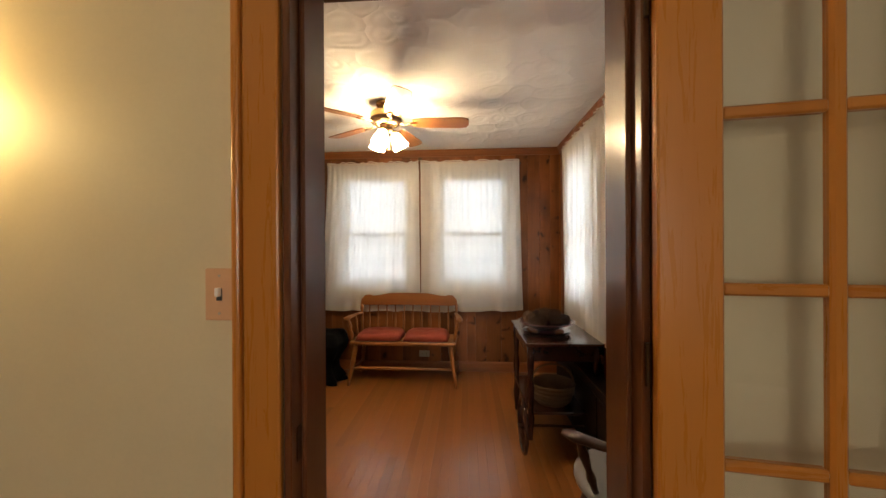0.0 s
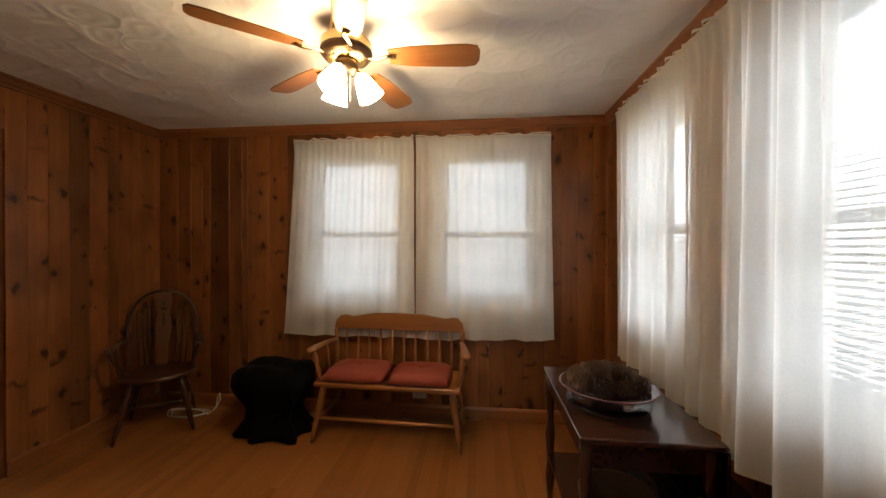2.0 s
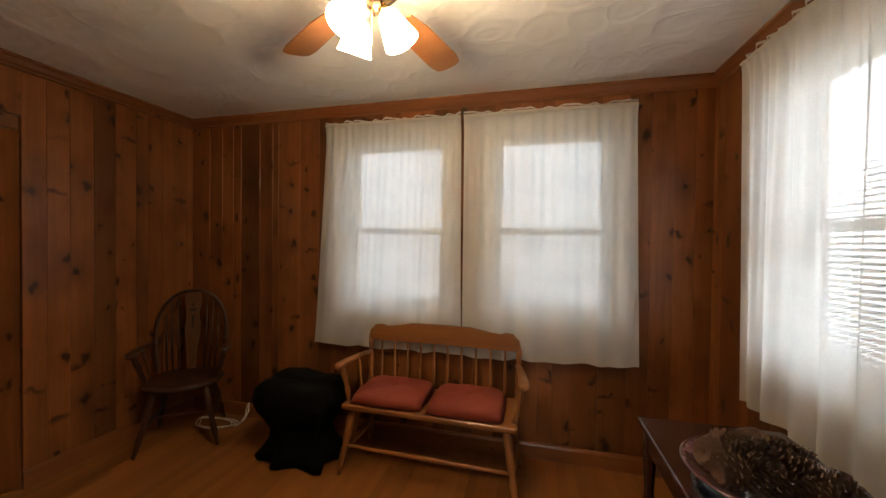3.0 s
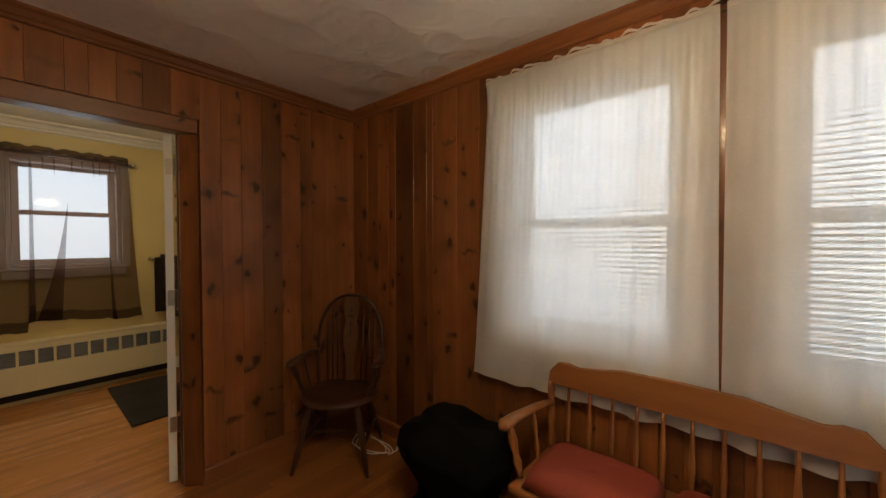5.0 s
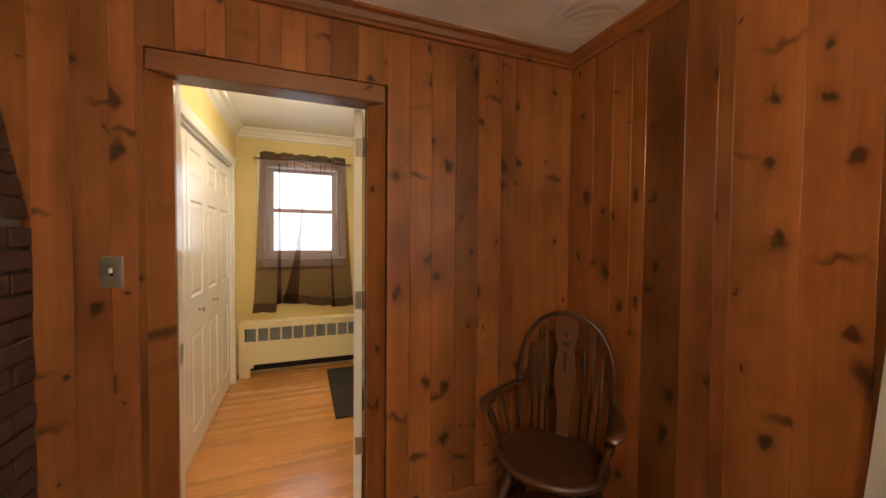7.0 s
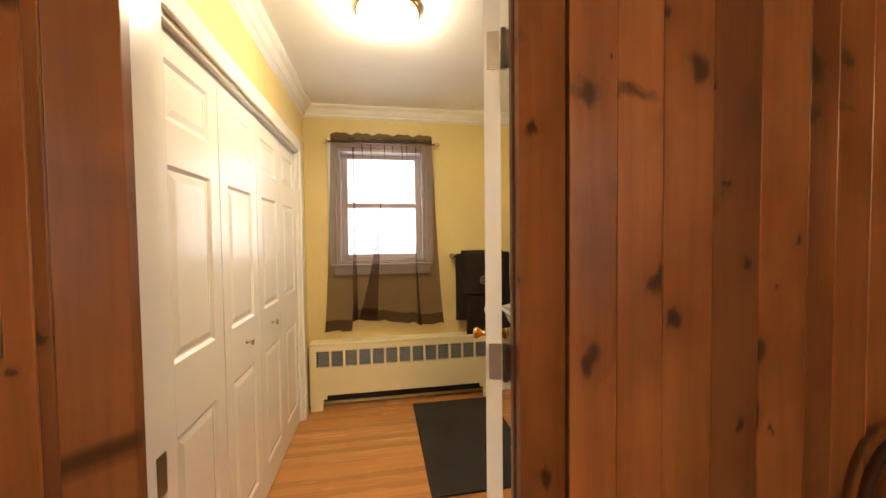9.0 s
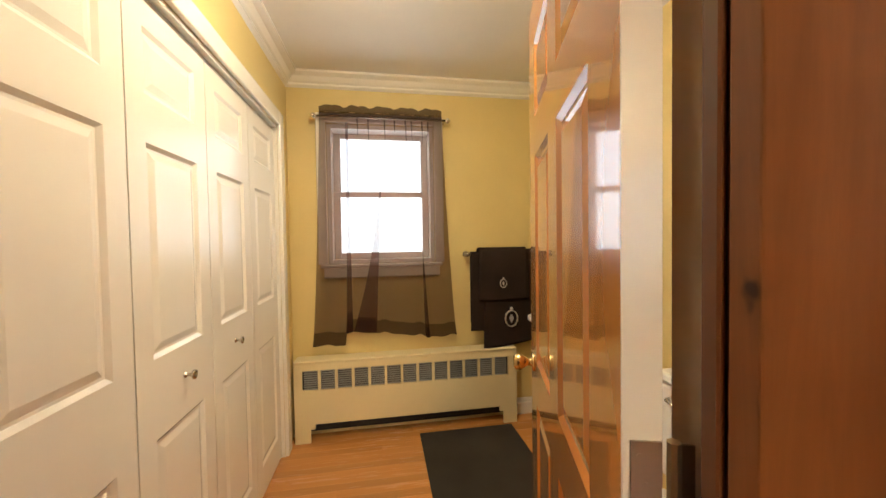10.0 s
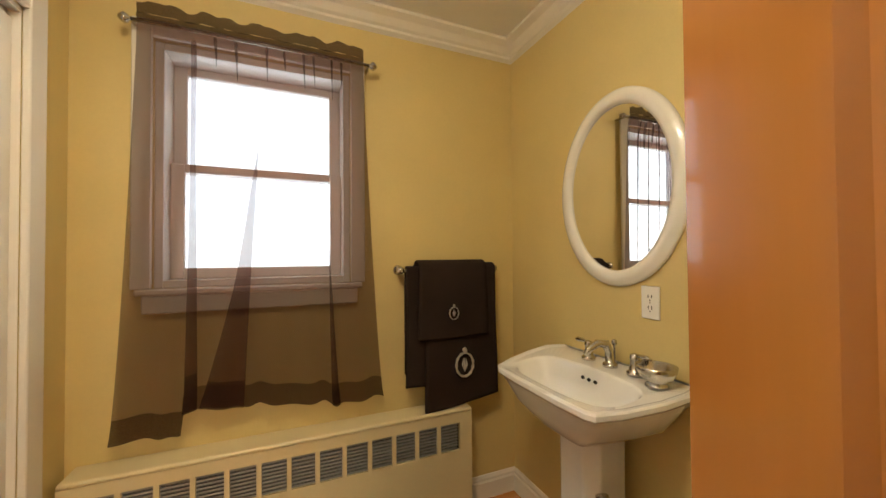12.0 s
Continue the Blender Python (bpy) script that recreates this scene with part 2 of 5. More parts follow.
M_cover = plain("cream_enamel", (0.70, 0.60, 0.36), 0.4, vary=0.04, grain=80, relief=0.03)
M_grille = plain("grey_grille", (0.30, 0.31, 0.31), 0.5, 0.3, vary=0.1)
M_brick = plain("red_brick", (0.066, 0.028, 0.020), 0.9, vary=0.45, grain=70, relief=0.6)
M_mortar = plain("mortar", (0.085, 0.077, 0.068), 0.95, vary=0.2, grain=90, relief=0.5)
M_mirror = plain("mirror_silver", (0.86, 0.86, 0.84), 0.01, 1.0, vary=0.0, relief=0.0)
for m in (M_black, M_ebony, M_rug, M_towel):
    m.node_tree.nodes["Principled BSDF"].inputs["Specular IOR Level"].default_value = 0.12
M_glass = glass("clear_glass")
M_white_sheer = sheer("white_sheer", (0.90, 0.89, 0.87), 0.16)
M_white_hem = sheer("white_sheer_double", (0.86, 0.83, 0.76), 0.10)
M_brown_sheer = sheer("brown_sheer", (0.120, 0.052, 0.036), 0.40)
M_brown_hem = sheer("brown_sheer_double", (0.066, 0.031, 0.021), 0.17)
M_slat = sheer("blind_slat", (0.62, 0.62, 0.60), 0.0)
M_almond = plain("almond_plastic", (0.42, 0.36, 0.27), 0.4, vary=0.06)
M_shade = glow("lit_frosted_shade", (1.0, 0.74, 0.42), FAN_GLOW)
M_dome = glow("lit_ceiling_dome", (1.0, 0.85, 0.60), DOME_GLOW)
M_wicker = wood("wicker", (0.17, 0.10, 0.045), (0.07, 0.035, 0.015), "x", 0.7, tone=0.0, grain=2.0)
M_cone = plain("pine_cone", (0.10, 0.052, 0.028), 0.85, vary=0.5, grain=60, relief=0.4)
M_bowl = plain("glazed_plum_bowl", (0.10, 0.045, 0.050), 0.25, vary=0.2, coat=0.4)
M_seatgrey = plain("grey_seat", (0.21, 0.19, 0.18), 0.5, vary=0.1)


def ceiling_plaster():
    m, t, b = nodes("swirled_plaster")
    v = coords(t)
    warp = nd(t, "ShaderNodeTexNoise", Scale=2.2, Detail=2)
    t.links.new(v, warp.inputs["Vector"])
    add = t.nodes.new("ShaderNodeVectorMath")
    add.operation = "MULTIPLY_ADD"
    t.links.new(warp.outputs["Color"], add.inputs[0])
    add.inputs[1].default_value = (0.25, 0.25, 0.0)
    t.links.new(v, add.inputs[2])
    vor = nd(t, "ShaderNodeTexVoronoi", Scale=5.2, Randomness=0.9)
    t.links.new(add.outputs[0], vor.inputs["Vector"])
    rings = mathn(t, "SINE", mathn(t, "MULTIPLY", vor.outputs["Distance"], 22.0))
    dome = mathn(t, "MULTIPLY_ADD", rings, 0.05)
    t.links.new(mathn(t, "POWER", vor.outputs["Distance"], 1.5), t.nodes[-2].inputs[2])
    n = noise_at(t, v, 2.0, 4)
    t.links.new(ramp(t, n, [(0.3, (0.79, 0.78, 0.76)), (0.7, (0.85, 0.84, 0.82))]), b.inputs["Base Color"])
    b.inputs["Roughness"].default_value = 0.75
    bump(t, b, dome, 0.42, 0.03)
    return m


M_ceil = ceiling_plaster()
M_ceil_plain = plain("ceiling_paint", (0.82, 0.81, 0.78), 0.7, vary=0.03, relief=0.03)

# ---- mesh helpers ----


def box(bm, x0, y0, z0, x1, y1, z1, m=None):
    vs = [bm.verts.new(Vector(p) if m is None else m @ Vector(p)) for p in
          ((x0, y0, z0), (x1, y0, z0), (x1, y1, z0), (x0, y1, z0), (x0, y0, z1), (x1, y0, z1), (x1, y1, z1), (x0, y1, z1))]
    for f in ((0, 3, 2, 1), (4, 5, 6, 7), (0, 1, 5, 4), (1, 2, 6, 5), (2, 3, 7, 6), (3, 0, 4, 7)):
        bm.faces.new([vs[i] for i in f])
    return vs


def bev(bm, w, seg=1):
    bmesh.ops.bevel(bm, geom=bm.edges[:], offset=w, segments=seg, affect="EDGES", profile=0.5)
    return bm


def rbox(x0, y0, z0, x1, y1, z1, w=0.004, seg=1):
    bm = bmesh.new()
    box(bm, x0, y0, z0, x1, y1, z1)
    return bev(bm, w, seg)


def tube(bm, pts, radii, seg=10, flat=1.0):
    """A round rod through pts; radii one number or one for each point."""
    pts = [Vector(p) for p in pts]
    if not hasattr(radii, "__len__"):
        radii = [radii] * len(pts)
    rings, side = [], None
    for i, p in enumerate(pts):
        d = (pts[min(i + 1, len(pts) - 1)] - pts[max(i - 1, 0)]).normalized()
        if side is None:
            side = d.cross(Vector((0, 0, 1)))
            if side.length < 0.01:
                side = Vector((1, 0, 0))
        side = (side - d * side.dot(d)).normalized()
        up = d.cross(side)
        rings.append([bm.verts.new(p + radii[i] * (math.cos(a) * side + flat * math.sin(a) * up)) for a in [2 * math.pi * k / seg for k in range(seg)]])
    for a, b in zip(rings, rings[1:]):
        for k in range(seg):
            bm.faces.new((a[k], a[(k + 1) % seg], b[(k + 1) % seg], b[k]))
    bm.faces.new(rings[0][::-1])
    bm.faces.new(rings[-1])
    return bm


def lathe(profile, seg=24, at=(0, 0, 0), sx=1.0, sy=1.0):
    """A turned body from (radius, height) pairs."""
    bm = bmesh.new()
    rings = []
    for r, z in profile:
        rings.append([bm.verts.new((at[0] + sx * r * math.cos(2 * math.pi * k / seg), at[1] + sy * r * math.sin(2 * math.pi * k / seg), at[2] + z)) for k in range(seg)])
    for a, b in zip(rings, rings[1:]):
        for k in range(seg):
            bm.faces.new((a[k], a[(k + 1) % seg], b[(k + 1) % seg], b[k]))
    bm.faces.new(rings[0][::-1])
    bm.faces.new(rings[-1])
    return bm


def turned(p0, p1, r, shape=(0.7, 0.8, 1.15, 0.75, 1.0, 1.25, 0.9, 0.6), seg=10):
    """A turned leg or post from p0 to p1."""
    bm = bmesh.new()
    p0, p1 = Vector(p0), Vector(p1)
    n = len(shape) - 1
    return tube(bm, [p0.lerp(p1, i / n) for i in range(n + 1)], [r * s for s in shape], seg)


def extrude(outline, depth, m):
    """A flat outline (x, z) given thickness along y, set by the pose m."""
    bm = bmesh.new()
    a = [bm.verts.new(m @ Vector((x, 0, z))) for x, z in outline]
    b = [bm.verts.new(m @ Vector((x, depth, z))) for x, z in outline]
    n = len(outline)
    bm.faces.new(a)
    bm.faces.new(b[::-1])
    for i in range(n):
        bm.faces.new((a[i], b[i], b[(i + 1) % n], a[(i + 1) % n]))
    return bm


def part(name, bm, material, parent=None, label="", smooth=False):
    bmesh.ops.recalc_face_normals(bm, faces=bm.faces[:])
    me = bpy.data.meshes.new(name)
    bm.to_mesh(me)
    bm.free()
    me.materials.append(material)
    if smooth:
        for p in me.polygons:
            p.use_smooth = True
    ob = new(name, me)
    if parent is not None:
        ob.parent = parent
    if label:
        ob["label"] = label
    return ob


def thing(name, label, category, m=None, group="", kind=""):
    ob = new(name)
    if m is not None:
        ob.matrix_world = m
    return tagged(ob, label, category, group, kind)


def setting(name, bm, material, label="", category=""):
    return tagged(part(name, bm, material), label, category, kind="structure")


# ---- shell ----
CEIL, BCEIL, LCEIL = 2.43, 2.49, 2.43
XW, XE, YN, YS = -2.80, 1.05, 4.21, 1.21          # panelled room, faces
BW, BE, BN, BS = -5.25, -2.98, 4.07, 2.16         # bathroom, faces
DN0, DN1, DH, DW0, DWH, DJ1 = 2.305, 3.072, 2.03, 2.287, 2.06, 3.10                   # bathroom doorway
DL0, DL1, DLH = -0.378, 0.417, 2.05                 # entrance doorway
NWIN = [(-1.40, -0.60), (-0.29, 0.505)]
EWIN = [(2.0, 2.64), (3.06, 3.71)]
WZ0, WZ1 = 0.93, 2.19
BWIN, BZ0, BZ1 = (2.417, 3.164), 1.187, 2.161
CL0, CL1, CLH = -5.00, -3.25, 2.065                # closet opening


def wall_mesh(axis, f0, f1, a0, a1, z1, holes):
    """A wall between faces f0 and f1 across axis, from a0 to a1, with openings (a, b, z0, z1)."""
    bm = bmesh.new()

    def put(p, q, zz0, zz1):
        if q - p > 1e-4 and zz1 - zz0 > 1e-4:
            if axis == "x":
                box(bm, f0, p, zz0, f1, q, zz1)
            else:
                box(bm, p, f0, zz0, q, f1, zz1)
    at = a0
    for p, q, h0, h1 in sorted(holes):
        put(at, p, 0, z1)
        put(p, q, 0, h0)
        put(p, q, h1, z1)
        at = q
    put(at, a1, 0, z1)
    return bm


TOP = 2.62
wall_north = setting("wall_north", wall_mesh("y", YN + 0.02, YN + 0.20, XW - 0.02, XE + 0.2, TOP, [(a, b, WZ0, WZ1) for a, b in NWIN]), M_core, "knotty pine panelled wall with two curtained windows", "wall")
wall_east = setting("wall_east", wall_mesh("x", XE + 0.02, XE + 0.20, YS - 0.02, YN + 0.02, TOP, [(a, b, WZ0, WZ1) for a, b in EWIN]), M_core, "pine panelled wall behind long white curtains", "wall")
wall_west = setting("wall_west", wall_mesh("x", BE + 0.02, XW - 0.105, YS - 0.02, YN + 0.2, TOP, [(DW0, DJ1, 0, DWH)]), M_core, "knotty pine panelled wall with a doorway", "wall")
wall_south = setting("wall_south", wall_mesh("y", 1.05, YS - 0.02, XW - 0.2, XE + 0.2, TOP, [(DL0, DL1, 0, DLH)]), M_core, "panelled wall with the entrance doorway", "wall")
bath_wall_east = setting("wall_bath_east", wall_mesh("x", BE, BE + 0.02, BS, BN, BCEIL + 0.1, [(DW0, DJ1, 0, DWH)]), M_bath, "yellow painted bathroom wall beside the door", "wall")
bath_wall_west = setting("wall_bath_west", wall_mesh("x", BW - 0.18, BW, BS - 0.8, BN + 0.2, TOP, [(*BWIN, BZ0, BZ1)]), M_bath, "yellow painted bathroom wall with a window", "wall")
bath_wall_north = setting("wall_bath_north", wall_mesh("y", BN, BN + 0.06, BW, BE, TOP, []), M_bath, "yellow painted bathroom wall", "wall")
bath_wall_south = setting("wall_bath_south", wall_mesh("y", BS - 0.10, BS, BW, BE, TOP, [(CL0, CL1, 0, CLH)]), M_bath, "yellow painted wall over the closet doors", "wall")
setting("wall_closet_back", rbox(BW, BS - 0.75, 0, BE, BS - 0.70, TOP), M_core, "plain back of the closet", "wall")
living_wall_north = setting("wall_living", wall_mesh("y", 1.03, 1.05, -2.6, 2.6, LCEIL, [(DL0, DL1, 0, DLH)]), M_wall, "cream painted living room wall", "wall")
for nm, b in (("wall_living_west", (-2.7, -2.6, 0, -2.6, 1.05, LCEIL)), ("wall_living_east", (2.6, -2.6, 0, 2.7, 1.05, LCEIL)), ):
    setting(nm, rbox(*b), M_wall, "plain cream living room wall", "wall")
# the opening here is added to let the fill lamp in
setting("wall_living_south", wall_mesh("y", -2.7, -2.6, -2.7, 2.7, LCEIL, [(-0.9, 0.9, 0.85, 2.15)]), M_wall, "plain cream living room wall, unseen, with an added window", "wall")

bm = bmesh.new()
box(bm, XW - 0.01, YS - 0.01, CEIL, XE + 0.01, YN + 0.01, CEIL + 0.1)
setting("ceiling", bm, M_ceil, "white ceiling of swirled textured plaster", "ceiling")
bm = bmesh.new()
box(bm, BW - 0.01, BS - 0.7, BCEIL, BE + 0.01, BN + 0.01, BCEIL + 0.1)
setting("ceiling_bath", bm, M_ceil_plain, "smooth white bathroom ceiling", "ceiling")
bm = bmesh.new()
box(bm, -2.65, -2.65, LCEIL, 2.65, 1.04, LCEIL + 0.1)
setting("ceiling_living", bm, M_ceil_plain, "plain white living room ceiling", "ceiling")

bm = bmesh.new()
box(bm, BW - 0.18, BS - 0.8, -0.15, XE + 0.2, YN + 0.2, -0.016)
box(bm, -2.7, -2.7, -0.15, 2.7, BS - 0.8, -0.016)
sub = setting("subfloor", bm, M_core, "subfloor under the boards", "floor")
bm = bmesh.new()
box(bm, -60, -60, -0.9, 60, 60, -0.8)
setting("ground", bm, plain("lawn", (0.10, 0.14, 0.05), 0.9), "plain lawn around the house", "ground")

# ---- trim ----


def rail(name, axis, a0, a1, profile, material, label, m_at):
    """A moulding of the given (out, z) profile along axis; m_at(out, along, z) gives the place."""
    bm = bmesh.new()
    ends = [[bm.verts.new(m_at(o, a, z)) for o, z in profile] for a in (a0, a1)]
    n = len(profile)
    for i in range(n):
        bm.faces.new((ends[0][i], ends[0][(i + 1) % n], ends[1][(i + 1) % n], ends[1][i]))
    bm.faces.new(ends[0])
    bm.faces.new(ends[1][::-1])
    return tagged(part(name, bm, material), label, "moulding", kind="structure")


CROWN = [(0, 0), (0.050, 0), (0.050, -0.012), (0.034, -0.022), (0.022, -0.045), (0.014, -0.052), (0.014, -0.066), (0, -0.070)]
crown = [(o, CEIL + z) for o, z in CROWN]
LBL = "stained pine crown moulding"
rail("trim_crown", "x", XW, XE, crown, M_pine_x, LBL, lambda o, a, z: (a, YN - o, z))
rail("trim_crown", "x", XW, XE, crown, M_pine_x, LBL, lambda o, a, z: (a, YS + o, z))
rail("trim_crown", "y", YS, YN, crown, M_pine_y, LBL, lambda o, a, z: (XW + o, a, z))
rail("trim_crown", "y", YS, YN, crown, M_pine_y, LBL, lambda o, a, z: (XE - o, a, z))
BASE = [(0, 0), (0.016, 0), (0.016, 0.085), (0.010, 0.10), (0, 0.105)]
LBL = "stained pine baseboard"
rail("baseboard", "x", XW + 0.016, XE - 0.016, BASE, M_pine_x, LBL, lambda o, a, z: (a, YN - o, z))
rail("baseboard", "y", DN1 + 0.075, YN, BASE, M_pine_y, LBL, lambda o, a, z: (XW + o, a, z))
rail("baseboard", "y", YS, DN0 - 0.075, BASE, M_pine_y, LBL, lambda o, a, z: (XW + o, a, z))
rail("baseboard", "y", YS, YN, BASE, M_pine_y, LBL, lambda o, a, z: (XE - o, a, z))
rail("baseboard", "x", DL1 + 0.1, XE - 0.016, BASE, M_pine_x, LBL, lambda o, a, z: (a, YS + o, z))
BCROWN = [(0, 0), (0.085, 0), (0.085, -0.014), (0.070, -0.022), (0.052, -0.030), (0.034, -0.058), (0.020, -0.066), (0.020, -0.078), (0.008, -0.086), (0, -0.092)]
bcrown = [(o, BCEIL + z) for o, z in BCROWN]
LBL = "white painted crown moulding"
rail("trim_crown_bath", "x", BW, BE, bcrown, M_white, LBL, lambda o, a, z: (a, BN - o, z))
rail("trim_crown_bath", "x", BW, BE, bcrown, M_white, LBL, lambda o, a, z: (a, BS + o, z))
rail("trim_crown_bath", "y", BS, BN, bcrown, M_white, LBL, lambda o, a, z: (BW + o, a, z))
rail("trim_crown_bath", "y", BS, BN, bcrown, M_white, LBL, lambda o, a, z: (BE - o, a, z))
BBASE = [(0, 0), (0.018, 0), (0.018, 0.085), (0.012, 0.092), (0.012, 0.105), (0.005, 0.118), (0, 0.12)]
LBL = "white painted baseboard"
rail("baseboard_bath", "y", 3.75, BN, BBASE, M_white, LBL, lambda o, a, z: (BW + o, a, z))
rail("baseboard_bath", "x", BW + 0.018, BE, BBASE, M_white, LBL, lambda o, a, z: (a, BN - o, z))
rail("baseboard_bath", "y", DN1 + 0.1, BN - 0.018, BBASE, M_white, LBL, lambda o, a, z: (BE - o, a, z))

# entrance doorway: orange casing on the living room side, dark jambs
door_1 = thing("door_1", "orange pine door casing with dark stained jambs", "door frame", kind="structure")


def casing_strip(x0, x1, y0, y1, z0, z1):
    bm = bmesh.new()
    box(bm, x0, y0, z0, x1, y1, z1)
    return bev(bm, 0.006, 2)


for x0, x1 in ((DL0 - 0.092, DL0 - 0.006), (DL1 + 0.006, DL1 + 0.10)):
    part("casing", casing_strip(x0, x1, 1.008, 1.030, 0, DLH + 0.12), M_casing, door_1, "orange pine casing")
part("casing_bead", casing_strip(DL0 - 0.112, DL0 - 0.092, 0.998, 1.030, 0, DLH + 0.12), M_casing, door_1)
part("head_casing", casing_strip(DL0 - 0.006, DL1 + 0.006, 1.008, 1.030, DLH, DLH + 0.12), M_casing_x, door_1)
for s, x in ((1, DL0), (-1, DL1)):
    part("jamb", rbox(min(x, x + s * 0.018), 1.012, 0, max(x, x + s * 0.018), YS + 0.004, DLH, 0.003), M_jamb, door_1, "dark stained jamb")
    part("door_stop", rbox(min(x + s * 0.018, x + s * 0.030), 1.06, 0, max(x + s * 0.018, x + s * 0.030), 1.10, DLH - 0.018, 0.003), M_jamb, door_1)
    part("inner_casing", rbox(min(x - s * 0.09, x + s * 0.004), YS, 0, max(x - s * 0.09, x + s * 0.004), YS + 0.02, DLH + 0.09, 0.005), M_plank, door_1)
part("head_jamb", rbox(DL0 + 0.018, 1.012, DLH - 0.018, DL1 - 0.018, YS + 0.004, DLH, 0.003), M_jamb, door_1)
part("inner_head_casing", rbox(DL0 + 0.004, YS, DLH - 0.004, DL1 - 0.004, YS + 0.02, DLH + 0.09, 0.005), M_pine_x, door_1)
part("strike_plate", rbox(DL0 + 0.018, 1.035, 0.86, DL0 + 0.021, 1.058, 0.94, 0.001), M_bronze, door_1)

# bathroom doorway


def splayed(plan, h):
    """A moulding of the given plan, standing h high."""
    bm = bmesh.new()
    lo = [bm.verts.new((x, y, 0)) for x, y in plan]
    hi = [bm.verts.new((x, y, h)) for x, y in plan]
    n = len(plan)
    bm.faces.new(lo)
    bm.faces.new(hi[::-1])
    for k in range(n):
        bm.faces.new((lo[k], hi[k], hi[(k + 1) % n], lo[(k + 1) % n]))
    bmesh.ops.recalc_face_normals(bm, faces=bm.faces[:])
    return bev(bm, 0.002, 2)


door_2 = thing("door_2", "pine door casing round the bathroom doorway", "door frame", kind="structure")
for y0, y1 in ((DN0 - 0.072, DN0), (DN1, DN1 + 0.072)):
    far, near = (y0, y1) if y0 < 2.5 else (y1, y0)
    part("casing", splayed([(XW - 0.10, near), (XW - 0.072, near), (XW - 0.003, far), (XW - 0.10, far)], DH - 0.0005), M_plank, door_2)
    part("bath_casing", rbox(BE - 0.016, BS + 0.001 if y1 < 2.5 else DJ1, 0, BE + 0.0, DW0 if y1 < 2.5 else y1 + 0.04, DWH + 0.07, 0.004), M_white, door_2, "cream painted casing")
part("head_casing", rbox(XW - 0.090, DN0 - 0.0715, DH, XW - 0.004, DN1 + 0.0715, DH + 0.0815, 0.006, 2), M_pine_y, door_2)
part("bath_head_casing", rbox(BE - 0.016, DW0, DWH, BE, DJ1, DWH + 0.07, 0.004), M_white, door_2, "cream painted casing")
for name, b, mat, lbl in (
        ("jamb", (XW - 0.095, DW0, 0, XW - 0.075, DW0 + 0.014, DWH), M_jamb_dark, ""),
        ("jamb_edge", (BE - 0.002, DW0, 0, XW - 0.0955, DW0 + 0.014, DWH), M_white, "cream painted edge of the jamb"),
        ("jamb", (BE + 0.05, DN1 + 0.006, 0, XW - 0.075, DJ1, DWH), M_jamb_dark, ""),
        ("jamb_edge", (BE - 0.002, DJ1 - 0.008, 0, BE + 0.0495, DJ1, DWH), M_white, "cream painted edge of the jamb"),
        ("door_stop", (BE + 0.056, DN1 - 0.004, 0, BE + 0.075, DN1 + 0.0055, DWH - 0.012), M_jamb, "brown pine stop")):
    part(name, rbox(*b, 0.002), mat, door_2, lbl)
part("head_jamb", rbox(BE + 0.0, DW0 + 0.0145, DWH - 0.012, XW - 0.065, DJ1 - 0.0005, DWH, 0.003), M_jamb, door_2)
part("strike_plate", rbox(BE + 0.012, DW0 + 0.014, 0.86, BE + 0.045, DW0 + 0.0165, 0.95, 0.001), M_steel, door_2)

# ---- windows ----


def window(name, m, w, h, label, blind=True, split=0.5, sash_w=0.042, tint=None):
    """A double-hung window in its opening: x across, y outwards, z up from the sill; m sets it in the wall."""
    win = thing(name, label, "window", m, kind="structure")
    mat = tint or M_white
    for nm, b in (("window_frame", (0, 0.0, 0, 0.03, 0.17, h)), ("window_frame", (w - 0.03, 0.0, 0, w, 0.17, h)), ("window_frame", (0.03, 0.0, h - 0.03, w - 0.03, 0.17, h)), ("window_frame", (0.03, 0.0, 0, w - 0.03, 0.17, 0.03))):
        part(nm, rbox(*b, 0.003), mat, win)
    part("window_sill", rbox(-0.05, -0.048, -0.025, w + 0.05, 0.02, -0.001, 0.006), mat, win)
    part("apron", rbox(-0.03, -0.035, -0.095, w + 0.03, -0.021, -0.026, 0.004), mat, win)
    for x0, x1, z0, z1 in ((-0.065, 0, 0, h + 0.065), (w, w + 0.065, 0, h + 0.065), (0, w, h, h + 0.065)):
        part("casing", rbox(x0, -0.036, z0, x1, -0.021, z1, 0.004), mat, win)
    mid = h * split
    for lo, hi, y in ((0.03, mid + 0.018, 0.085), (mid - 0.018, h - 0.03, 0.125)):
        sash = part("sash", rbox(0.03, y, lo, 0.03 + sash_w, y + 0.035, hi, 0.004), mat, win)
        for b in ((w - 0.03 - sash_w, y, lo, w - 0.03, y + 0.035, hi), (0.03 + sash_w, y, lo, w - 0.03 - sash_w, y + 0.035, lo + 0.045), (0.03 + sash_w, y, hi - 0.036, w - 0.03 - sash_w, y + 0.035, hi)):
            part("sash_bar", rbox(*b, 0.004), mat, sash)
        pane = part("pane", rbox(0.03 + sash_w, y + 0.016, lo + 0.045, w - 0.03 - sash_w, y + 0.020, hi - 0.036, 0.0005), M_glass, sash)
        pane.visible_shadow = False
    return win


